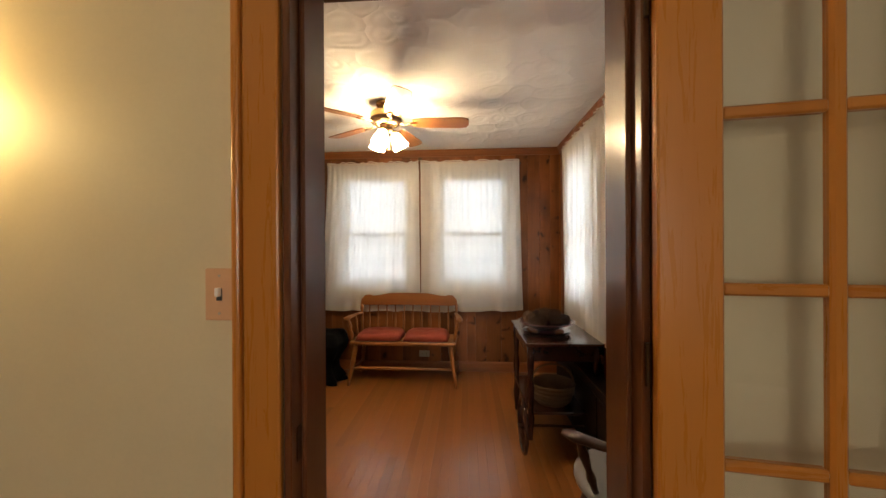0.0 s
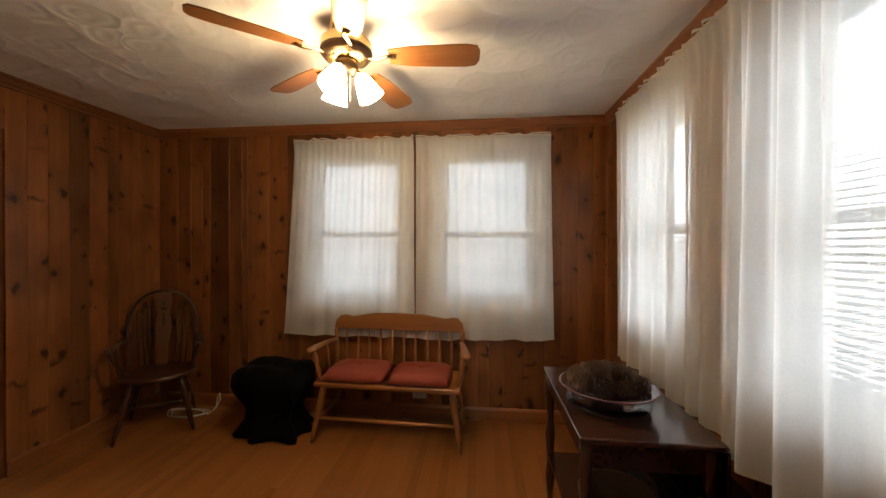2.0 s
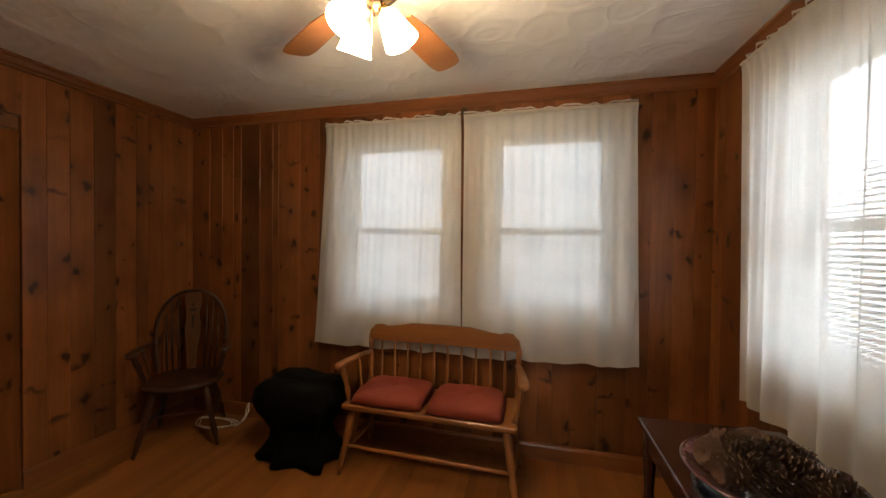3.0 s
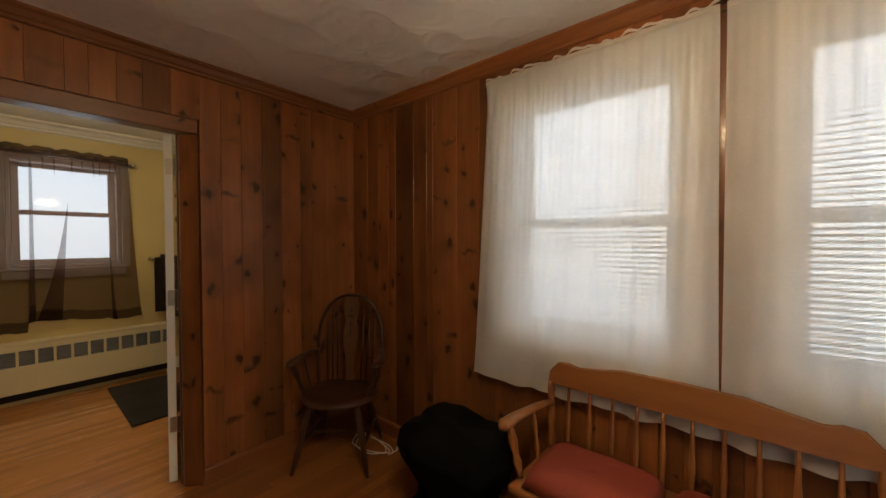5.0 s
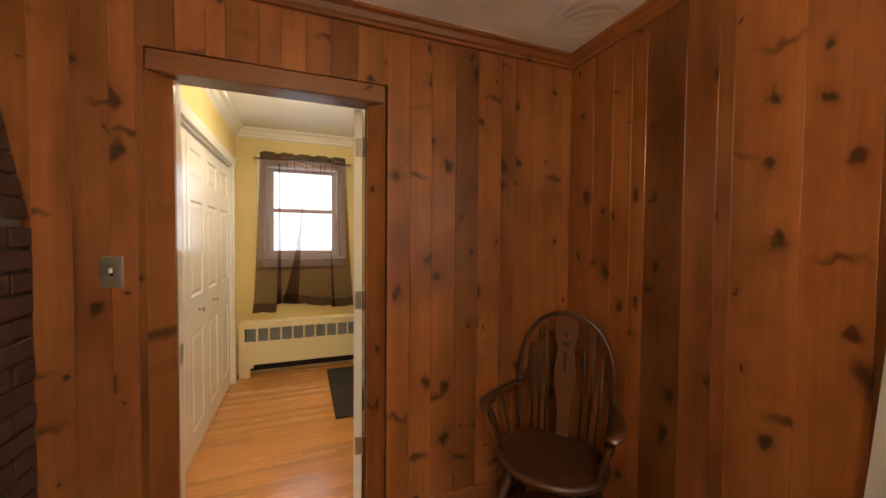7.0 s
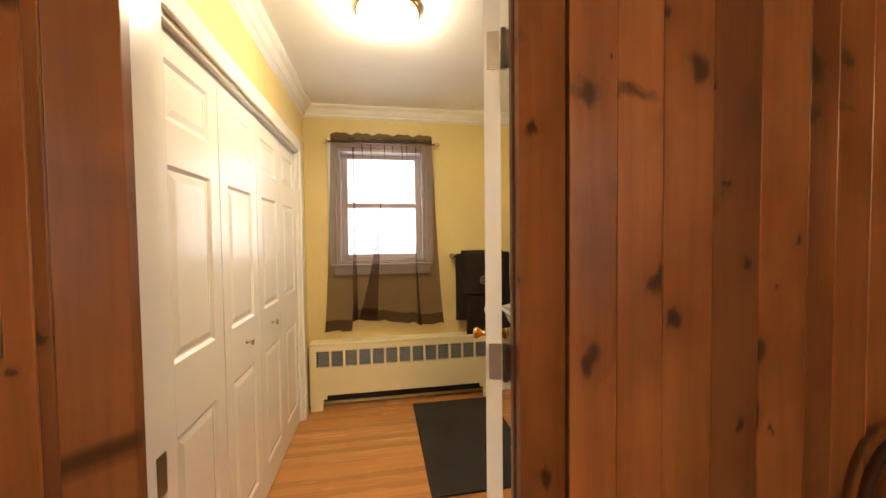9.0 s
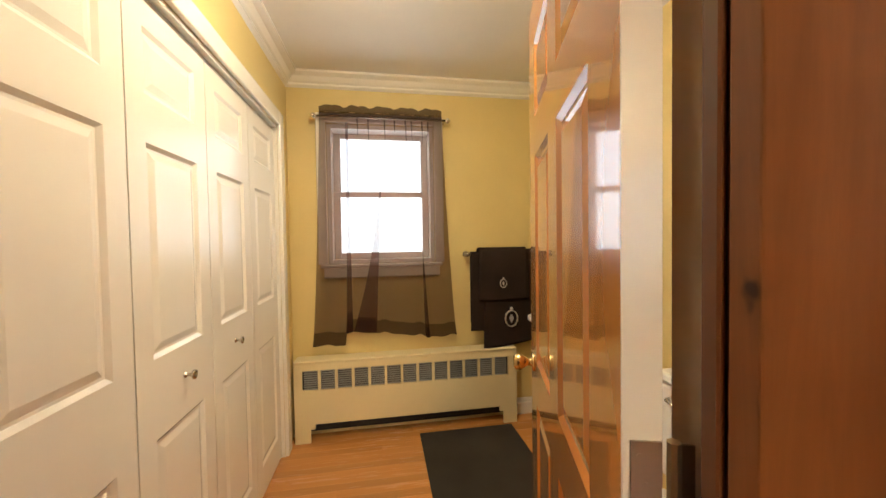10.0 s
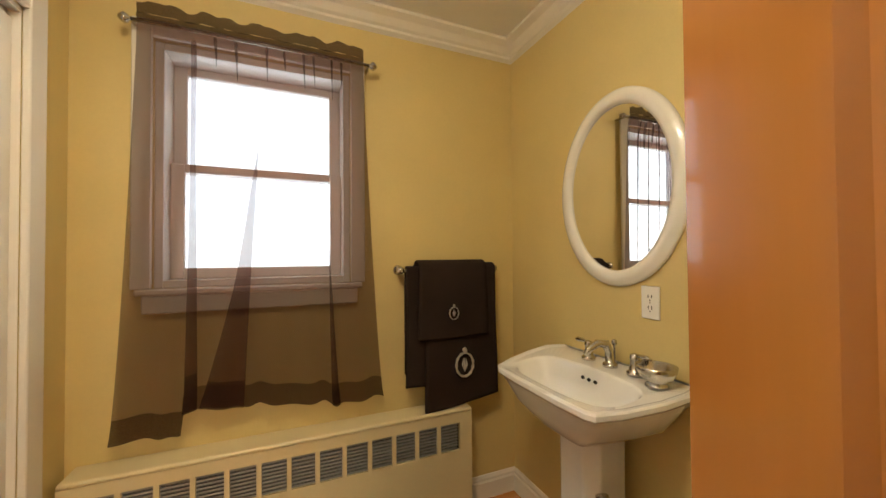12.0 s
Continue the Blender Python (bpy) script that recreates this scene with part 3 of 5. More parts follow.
def blind(m, w, h, label, drop=1.0):
    bl = thing("window_blind", label, "blind", m, group="window blinds")
    part("head_rail", rbox(0.035, 0.03, h - 0.055, w - 0.035, 0.065, h - 0.031, 0.003), M_white, bl)
    tilt = radians(24)
    dx, dz = 0.0125 * math.cos(tilt), 0.0125 * math.sin(tilt)
    z = h - 0.07
    first = None
    while z > 0.05 + h * (1 - drop):
        if first is None:
            sb = bmesh.new()
            prof = [(-dx, -dz), (0, 0.0018), (dx, dz)]
            up = [[sb.verts.new((x, 0.048 + p, q)) for p, q in prof] for x in (0.036, w - 0.036)]
            dn = [[sb.verts.new((x, 0.048 + p, q - 0.0009)) for p, q in prof] for x in (0.036, w - 0.036)]
            for g in (up, dn):
                for k in range(2):
                    sb.faces.new((g[0][k], g[1][k], g[1][k + 1], g[0][k + 1]))
            first = part("slat", sb, M_slat, bl)
            first.location = (0, 0, z)
        else:
            o = new("slat", first.data)
            o.parent = bl
            o.location = (0, 0, z)
        z -= 0.0235
    part("bottom_rail", rbox(0.036, 0.037, z - 0.004, w - 0.036, 0.059, z + 0.010, 0.002), M_white, bl)
    for x in (w * 0.2, w * 0.8):
        cb = bmesh.new()
        tube(cb, [(x, 0.0345, z), (x, 0.0345, h - 0.05)], 0.0012, 5)
        part("ladder_cord", cb, M_white, bl)
    return bl


for i, (a, b) in enumerate(NWIN):
    mm = pose(a, YN + 0.02, WZ0)
    window("window_%d" % (i + 1), mm, b - a, WZ1 - WZ0, "white double-hung window behind blind and sheer curtain", split=0.455)
    blind(mm, b - a, WZ1 - WZ0, "white slatted blind lowered in the window")
for i, (a, b) in enumerate(EWIN):
    mm = pose(XE + 0.02, b, WZ0, 0, 0, -90)
    window("window_%d" % (i + 3), mm, b - a, WZ1 - WZ0, "white double-hung window behind blind and long curtain", split=0.455)
    blind(mm, b - a, WZ1 - WZ0, "white slatted blind lowered in the window")
# window_6 is an unseen addition in front of the living room fill lamp
window("window_6", pose(0.9, -2.6, 0.85, 0, 0, 180), 1.8, 1.3, "unseen wide window added to light the living room")
window("window_5", pose(BW, BWIN[0], BZ0, 0, 0, 90), BWIN[1] - BWIN[0], BZ1 - BZ0, "white double-hung bathroom window behind a brown curtain", split=0.51, sash_w=0.05)

# ---- curtains ----


def curtain(label, m, w0, w1, h, mat, hem_mat, waves, amp, seed, hem=0.05, head=0.034, sway=None, skew=0.0, dip=None, fold=False):
    """A gathered panel: x across from 0, z up from the hem; w0 wide at the rod, w1 at the hem."""
    rnd = random.Random(seed)
    ph = [rnd.uniform(0, 6.28) for _ in range(6)]
    cur = thing("curtain", label, "curtain", m)
    nx = 110

    def at(u, v):
        """u across 0..1, v up 0..1 (over 1 is the ruffle above the rod)."""
        s = min(1.0, v)
        w = w1 + (w0 - w1) * s ** 0.7
        uu = u + 0.018 * math.sin(2 * math.pi * waves * 0.37 * u + ph[3]) * (1 - s)
        x = (w0 - w) / 2 + uu * w + skew * (1 - s)
        big = math.sin(2 * math.pi * waves * u + ph[0] + 0.8 * math.sin(7 * u + ph[1]))
        fine = math.sin(2 * math.pi * waves * 2.7 * u + ph[2] + 1.4 * (1 - s))
        y = amp * ((0.35 + 0.65 * (1 - s)) * big * (0.7 + 0.3 * math.sin(3 * u + ph[4])) + 0.45 * s * fine)
        snug = max(0.0, (s - 0.94) / 0.06)
        y = y * (1 - 0.8 * snug) - 0.012 * snug
        if sway:
            y += sway(u, s)
        z = h * v
        if dip:
            z += dip(u) * (1 - s)
        z += 0.006 * math.sin(2 * math.pi * waves * 0.5 * u + ph[5]) * (1 - s)
        return (x, y, z)

    def sheet(vs, edge=None):
        b = bmesh.new()
        rows = []
        for j, v in enumerate(vs):
            row = []
            for i in range(nx + 1):
                p = Vector(at(i / nx, v))
                if edge:
                    p += Vector(edge(i / nx, v))
                row.append(b.verts.new(p))
            rows.append(row)
        for r0, r1 in zip(rows, rows[1:]):
            for i in range(nx):
                b.faces.new((r0[i], r0[i + 1], r1[i + 1], r1[i]))
        return b
    k = hem / h
    part("panel", sheet([k + (1 - k) * j / 26 for j in range(27)]), mat, cur, smooth=True)
    part("hem", sheet([k * j / 3 for j in range(4)]), hem_mat, cur, smooth=True)
    part("rod_pocket", sheet([1.0, 1.0 + 0.012 / h, 1.0 + 0.024 / h], lambda u, v: (0, -0.010 * math.sin(math.pi * (v - 1) * h / 0.024), 0)), hem_mat, cur, smooth=True)

    if fold:
        # cloth caught double: one wedge that widens towards the hem, a slim overlap, short gathers under the rod
        folds = [(0.72, 0.0, 0.488, 0.352, 0.001, 0.066), (0.97, 0.0, 0.215, 0.262, 0.010, 0.020), (0.45, 0.0, 0.80, 0.815, 0.001, 0.024)]
        folds += [(0.985, 0.985 - ln, m_, m_ + 0.004, 0.007, 0.001) for m_, ln in ((0.30, 0.07), (0.385, 0.10), (0.52, 0.09), (0.60, 0.05), (0.69, 0.10), (0.74, 0.08), (0.83, 0.11), (0.88, 0.07))]
        for v1, v0, m1, m0, h1, h0 in folds:
            b, low = bmesh.new(), bmesh.new()
            rows = []
            for j in range(21):
                q = j / 20
                mid, half = m1 + (m0 - m1) * q, h1 + (h0 - h1) * q
                rows.append([Vector(at(mid + half * (i / 4 - 1), v1 + (v0 - v1) * q)) + Vector((0, -0.010 - 0.008 * math.sin(math.pi * i / 8), 0)) for i in range(9)])
            for j, (r0, r1) in enumerate(zip(rows, rows[1:])):
                tgt = low if v0 == 0.0 and j >= 18 else b
                for i in range(8):
                    tgt.faces.new([tgt.verts.new(p) for p in (r0[i], r0[i + 1], r1[i + 1], r1[i])])
            for tgt, tm in ((b, mat), (low, hem_mat)):
                bmesh.ops.remove_doubles(tgt, verts=tgt.verts[:], dist=1e-5)
                if tgt.faces:
                    part("gathered_fold", tgt, tm, cur, smooth=True)
                else:
                    tgt.free()

    def frill(u, v):
        q = (v - 1) * h / head
        return (0, (0.005 if fold else 0.012) * math.sin(2 * math.pi * waves * (0.9 if fold else 1.9) * u + ph[1]) * q, (0.16 if fold else 0.34) * head * q * (math.sin(2 * math.pi * waves * 0.55 * u + ph[2]) * 0.6 + 0.4 * math.sin(2 * math.pi * waves * (1.1 if fold else 1.35) * u + ph[4])))
    part("ruffle", sheet([1 + 0.024 / h, 1 + (0.024 + (head - 0.024) * 0.5) / h, 1 + head / h], frill), hem_mat, cur, smooth=True)
    return cur


def rod(p0, p1, r, mat, label, finial=0.0, out=(0, 0, 0)):
    th = thing("curtain_rod", label, "curtain rod", Matrix.Translation(p0))
    d = Vector(p1) - Vector(p0)
    b = bmesh.new()
    tube(b, [(0, 0, 0), d], r, 10)
    part("pole", b, mat, th, smooth=True)
    for q in (Vector((0, 0, 0)), d):
        b = bmesh.new()
        tube(b, [q, q + Vector(out)], r * 0.8, 8)
        part("bracket", b, mat, th)
        if finial:
            e = d.normalized() * (1 if q.length > 0.01 else -1)
            b = bmesh.new()
            tube(b, [q + e * finial * s for s in (0, 0.25, 0.5, 1.0, 1.5, 1.9, 2.05)], [finial * s for s in (0.35, 0.3, 0.75, 1.0, 0.75, 0.35, 0.05)], 14)
            part("finial", b, mat, th, smooth=True)
    return th


CY = YN - 0.062
rod((-1.52, CY, 2.265), (0.62, CY, 2.265), 0.006, M_bronze, "thin dark curtain rod above the windows", out=(0, 0.062, 0))
curtain("white sheer curtain panel hung before the window", pose(-1.50, CY, 0.665), 1.015, 1.10, 1.60, M_white_sheer, M_white_hem, 7, 0.018, 3, skew=-0.0425)
curtain("white sheer curtain panel hung before the window", pose(-0.465, CY, 0.665), 1.065, 1.095, 1.60, M_white_sheer, M_white_hem, 6, 0.018, 8, skew=0.03, dip=lambda u: -0.01 + 0.02 * u)
CX = XE - 0.085
rod((CX, 3.80, 2.28), (CX, 1.84, 2.28), 0.006, M_bronze, "thin dark curtain rod above the windows", out=(0.085, 0, 0))
curtain("white sheer curtain panel hung in soft folds", pose(CX, 3.77, 0.69, 0, 0, -90), 1.14, 1.13, 1.59, M_white_sheer, M_white_hem, 8, 0.024, 15)
curtain("white sheer curtain panel pulled aside in deep folds", pose(CX - 0.025, 2.64, 0.66, 0, 0, -90), 0.79, 0.80, 1.62, M_white_sheer, M_white_hem, 5, 0.036, 21)
BX = BW + 0.075
rod((BX, 2.365, 2.190), (BX, 3.24, 2.190), 0.008, M_chrome, "brushed nickel curtain rod with ball finials", finial=0.02, out=(-0.075, 0, 0))
curtain("brown sheer tab curtain with one side drawn up", pose(BX, 2.386, 0.665, 0, 0, 90), 0.828, 0.975, 1.525, M_brown_sheer, M_brown_hem, 9, 0.021, 5, hem=0.09, head=0.068, dip=lambda u: -0.03 if u < 0.24 else 0.02 + 0.03 * math.sin(5 * u), fold=True)

# ---- doors ----


def six_panel(name, m, w, h, t, mat, label, cols, rows, edge_mat=None, category="door", kind=""):
    """A panelled door: x across from the hinge, y thickness, z up. rows: (z0, z1) of the panels."""
    d = thing(name, label, category, m, kind=kind)
    xs = sorted({0.0, w, *[c for p in cols for c in p]})
    zs = sorted({0.0, h, *[c for p in rows for c in p]})
    b = bmesh.new()

    def inside(x, z):
        return any(p[0] < x < p[1] for p in cols) and any(p[0] < z < p[1] for p in rows)
    for x0, x1 in zip(xs, xs[1:]):
        for z0, z1 in zip(zs, zs[1:]):
            if not inside((x0 + x1) / 2, (z0 + z1) / 2):
                box(b, x0, 0, z0, x1, t, z1)
    bmesh.ops.remove_doubles(b, verts=b.verts[:], dist=1e-5)
    # drop the doubled inner faces between neighbouring blocks
    b.verts.index_update()
    seen = {}
    for f in b.faces[:]:
        seen.setdefault(tuple(sorted(v.index for v in f.verts)), []).append(f)
    bmesh.ops.delete(b, geom=[f for fs in seen.values() if len(fs) > 1 for f in fs], context="FACES_ONLY")
    part("stiles_and_rails", b, mat, d)
    for x0, x1 in cols:
        for z0, z1 in rows:
            pb = bmesh.new()
            for side in (0, 1):
                y = (lambda k: k if side == 0 else t - k)
                loops = []
                for inset, dep in ((0, 0.0), (0.012, 0.009), (0.020, 0.009), (0.042, 0.0025)):
                    loops.append([pb.verts.new((x, y(dep), z)) for x, z in ((x0 + inset, z0 + inset), (x1 - inset, z0 + inset), (x1 - inset, z1 - inset), (x0 + inset, z1 - inset))])
                for a, c in zip(loops, loops[1:]):
                    for k in range(4):
                        pb.faces.new((a[k], a[(k + 1) % 4], c[(k + 1) % 4], c[k]))
                pb.faces.new(loops[-1])
            part("panel", pb, mat, d)
    if edge_mat:
        part("hinge_edge", rbox(-0.004, 0.0, 0.001, -0.0005, t, h - 0.001, 0.0005), edge_mat, d, "white painted edge")
    return d


rows6 = [(0.22, 0.85), (0.975, 1.58), (1.69, 1.90)]
hinge = Vector((-2.963, 3.061, 0))
bath_door = six_panel("bathroom_door", Matrix.Translation(hinge) @ pose(0, 0, 0.008, 0, 0, 163.1), 0.803, 2.03, 0.040, M_door, "glossy orange six-panel wooden door standing open", [(0.120, 0.352), (0.450, 0.682)], rows6, M_white)


def knob(parent, x, y, z, sgn, mat, r=0.026):
    b = bmesh.new()
    tube(b, [(x, y + sgn * k, z) for k in (0, 0.004, 0.006, 0.02, 0.03, 0.042, 0.056, 0.062)], [r * k for k in (1.1, 1.1, 0.5, 0.42, 0.7, 1.0, 0.95, 0.6)], 18)
    return part("door_knob", b, mat, parent, "polished brass knob", smooth=True)


knob(bath_door, 0.745, 0.040, 0.955, 1, M_brass)
knob(bath_door, 0.745, 0.0, 0.955, -1, M_brass)
for z in (0.34, 1.085, 1.845):
    hb = bmesh.new()
    box(hb, -0.0075, 0.002, z - 0.045, -0.0045, 0.032, z + 0.045)
    tube(hb, [(-0.010, -0.008, z - 0.048), (-0.010, -0.008, z + 0.048)], 0.007, 8)
    box(hb, -0.0105, -0.028, z - 0.045, -0.0080, -0.010, z + 0.045)
    for dz in (-0.03, 0.0, 0.03):
        tube(hb, [(-0.0074, 0.018 + 0.2 * abs(dz), z + dz), (-0.0084, 0.018 + 0.2 * abs(dz), z + dz)], 0.003, 8)
    part("hinge", hb, M_steel, bath_door, "aged steel hinge")

# closet: four bifold leaves
leaf_w = (CL1 - CL0) / 4
rows_c = [(0.15, 0.78), (1.01, 1.62), (1.755, 1.94)]
for i in range(4):
    lw = leaf_w - 0.006
    leaf = six_panel("closet_door", pose(CL0 + i * leaf_w + 0.003, 2.108, 0.012), lw, 2.015, 0.032, M_white, "white painted panelled bifold closet door", [(0.075, lw - 0.075)], rows_c, category="closet door")
    leaf["group"] = "bifold closet doors"
    if i in (1, 2):
        kb = bmesh.new()
        kx = lw * 0.52 if i == 1 else lw * 0.46
        tube(kb, [(kx, 0.032 + k, 0.91) for k in (0, 0.003, 0.006, 0.018, 0.026, 0.032, 0.034)], [0.010, 0.010, 0.005, 0.006, 0.016, 0.015, 0.006], 14)
        part("knob", kb, M_chrome, leaf, "small pewter knob", smooth=True)
closet_trim = thing("trim_closet", "white painted casing round the closet doors", "casing", kind="structure")
for b in ((CL0 - 0.085, BS, 0, CL0, BS + 0.022, CLH + 0.085), (CL1, BS, 0, CL1 + 0.08, BS + 0.022, CLH + 0.085), (CL0, BS, CLH, CL1, BS + 0.022, CLH + 0.085)):
    part("casing", rbox(*b, 0.006, 2), M_white, closet_trim)
for b in ((CL0 - 0.001, BS - 0.09, 0, CL0 + 0.001, BS, CLH), (CL1 - 0.001, BS - 0.09, 0, CL1 + 0.001, BS, CLH), (CL0, BS - 0.09, CLH - 0.016, CL1, BS, CLH - 0.001)):
    part("jamb", rbox(*b, 0.0003), M_white, closet_trim)
part("door_track", rbox(CL0 + 0.01, 2.112, CLH - 0.034, CL1 - 0.01, 2.135, CLH - 0.017, 0.002), M_steel, closet_trim, "steel bifold track")

# french door folded back against the living room wall
fd = thing("french_door", "orange pine french door with glass panes folded open", "door", pose(0.412, 1.000, 0.008, 0, 0, -9))
FW, FH, FT = 0.78, 2.04, 0.035
muntin_z = (0.585, 0.922, 1.260, 1.598)
for b in ((0, -FT, 0, 0.115, 0, FH), (FW - 0.115, -FT, 0, FW, 0, FH)):
    part("stile", rbox(*b, 0.004), M_casing, fd)
for b in ((0.115, -FT, 0, FW - 0.115, 0, 0.235), (0.115, -FT, FH - 0.105, FW - 0.115, 0, FH)):
    part("rail", rbox(*b, 0.004), M_casing_x, fd)
gx = [0.115 + (FW - 0.23) * k / 3 for k in range(4)]
for x in gx[1:-1]:
    part("muntin", rbox(x - 0.014, -FT + 0.004, 0.235, x + 0.014, -0.004, FH - 0.105, 0.006), M_casing, fd)
for z in muntin_z:
    for k in range(3):
        part("muntin", rbox(gx[k] + (0.014 if k else 0.0), -FT + 0.006, z - 0.012, gx[k + 1] - (0.014 if k < 2 else 0.0), -0.006, z + 0.012, 0.004), M_casing_x, fd)
zz = (0.235, *muntin_z, FH - 0.105)
for z0, z1 in zip(zz, zz[1:]):
    for x0, x1 in zip(gx, gx[1:]):
        p = part("pane", rbox(x0 + 0.005, -FT / 2 - 0.0015, z0 + 0.005, x1 - 0.005, -FT / 2 + 0.0015, z1 - 0.005, 0.0004), M_glass, fd)
        p.visible_shadow = False
for z in (0.25, 1.10, 1.86):
    hb = bmesh.new()
    tube(hb, [(-0.008, -0.002, z - 0.045), (-0.008, -0.002, z + 0.045)], 0.006, 8)
    part("hinge", hb, M_bronze, fd)
knob(fd, FW - 0.06, -FT, 0.93, -1, M_brass, 0.024)

# ---- lamps of the place ----
fan = thing("ceiling_fan", "brass ceiling fan with wooden blades and three lit frosted shades", "ceiling fan", pose(-0.56, 2.88, CEIL))
part("canopy", lathe([(0.075, -0.0005), (0.075, -0.02), (0.055, -0.045), (0.03, -0.05)], 24), M_brass, fan, "brass canopy", smooth=True)
part("motor", lathe([(0.03, -0.05), (0.09, -0.06), (0.115, -0.085), (0.115, -0.135), (0.095, -0.16), (0.05, -0.17)], 28), M_brass, fan, "antique brass motor housing", smooth=True)
part("motor_band", lathe([(0.117, -0.12), (0.118, -0.124), (0.118, -0.136), (0.100, -0.158), (0.09, -0.162)], 28), M_bronze, fan, "dark pierced band", smooth=True)
part("light_hub", lathe([(0.05, -0.17), (0.055, -0.19), (0.05, -0.215), (0.025, -0.23)], 20), M_bronze, fan, smooth=True)
for k in range(5):
    a = radians(4 + 72 * k)
    turn = pose(0, 0, 0, 0, 0, math.degrees(a))
    ib = bmesh.new()
    tube(ib, [turn @ Vector(p) for p in ((0.09, 0, -0.15), (0.14, 0.012, -0.158), (0.19, -0.012, -0.152), (0.23, 0, -0.148))], [0.012, 0.010, 0.012, 0.022], 8, 0.4)
    blade = part("blade", extrude([(0.20, -0.045), (0.30, -0.062), (0.55, -0.070), (0.60, -0.060), (0.615, -0.03), (0.615, 0.03), (0.60, 0.060), (0.55, 0.070), (0.30, 0.062), (0.20, 0.045)], 0.006, turn @ pose(0, 0, -0.150, 90 - 12, 0, 0)), M_maple, fan, "honey wood blade")
    part("blade_iron", ib, M_brass, blade, "scrolled brass blade iron", smooth=True)
for k in range(3):
    a = radians(-100 + 120 * k)
    d = Vector((math.cos(a), math.sin(a), 0))
    ax = (d * 0.55 + Vector((0, 0, -1))).normalized()
    p0 = Vector((0, 0, -0.205)) + d * 0.05
    nb = bmesh.new()
    tube(nb, [p0 - d * 0.03, p0, p0 + ax * 0.02], [0.010, 0.012, 0.02], 10)
    shade = part("shade", tube(bmesh.new(), [p0 + ax * k2 for k2 in (0.02, 0.035, 0.07, 0.115, 0.135)], [0.018, 0.034, 0.044, 0.056, 0.062], 20), M_shade, fan, "lit frosted glass tulip shade", smooth=True)
    part("shade_holder", nb, M_brass, shade, "brass holder", smooth=True)
cb = bmesh.new()
tube(cb, [(0.03, -0.03, -0.22), (0.03, -0.03, -0.36)], 0.0015, 6)
part("pull_chain", cb, M_brass, fan)

dome = thing("ceiling_light", "lit flush ceiling light with a frosted glass dome", "ceiling light", pose(-3.87, 2.82, BCEIL))
part("base", lathe([(0.15, -0.0005), (0.155, -0.012), (0.15, -0.025)], 30), M_brass, dome, smooth=True)
part("diffuser", lathe([(0.142, -0.0255), (0.140, -0.04), (0.115, -0.075), (0.07, -0.095), (0.01, -0.102)], 30), M_dome, dome, "glowing frosted dome", smooth=True)

sconce = thing("wall_sconce", "lit wall lamp with a small frosted shade", "wall lamp", pose(-1.30, 1.03, 1.70))
part("backplate", rbox(-0.05, -0.015, -0.09, 0.05, -0.0005, 0.07, 0.006), M_brass, sconce)
part("shade", lathe([(0.035, -0.06), (0.045, -0.05), (0.065, 0.05), (0.07, 0.075)], 20, (0, -0.10, 0)), glow("lit_sconce_shade", (1, 0.68, 0.27), SCONCE), sconce, "glowing frosted shade", smooth=True)
ab = bmesh.new()
tube(ab, [(0, -0.012, -0.06), (0, -0.06, -0.085), (0, -0.10, -0.06)], 0.007, 8)
part("arm", ab, M_brass, sconce, smooth=True)

# ---- panelled room ----
ORIGIN = Matrix.Identity(4)


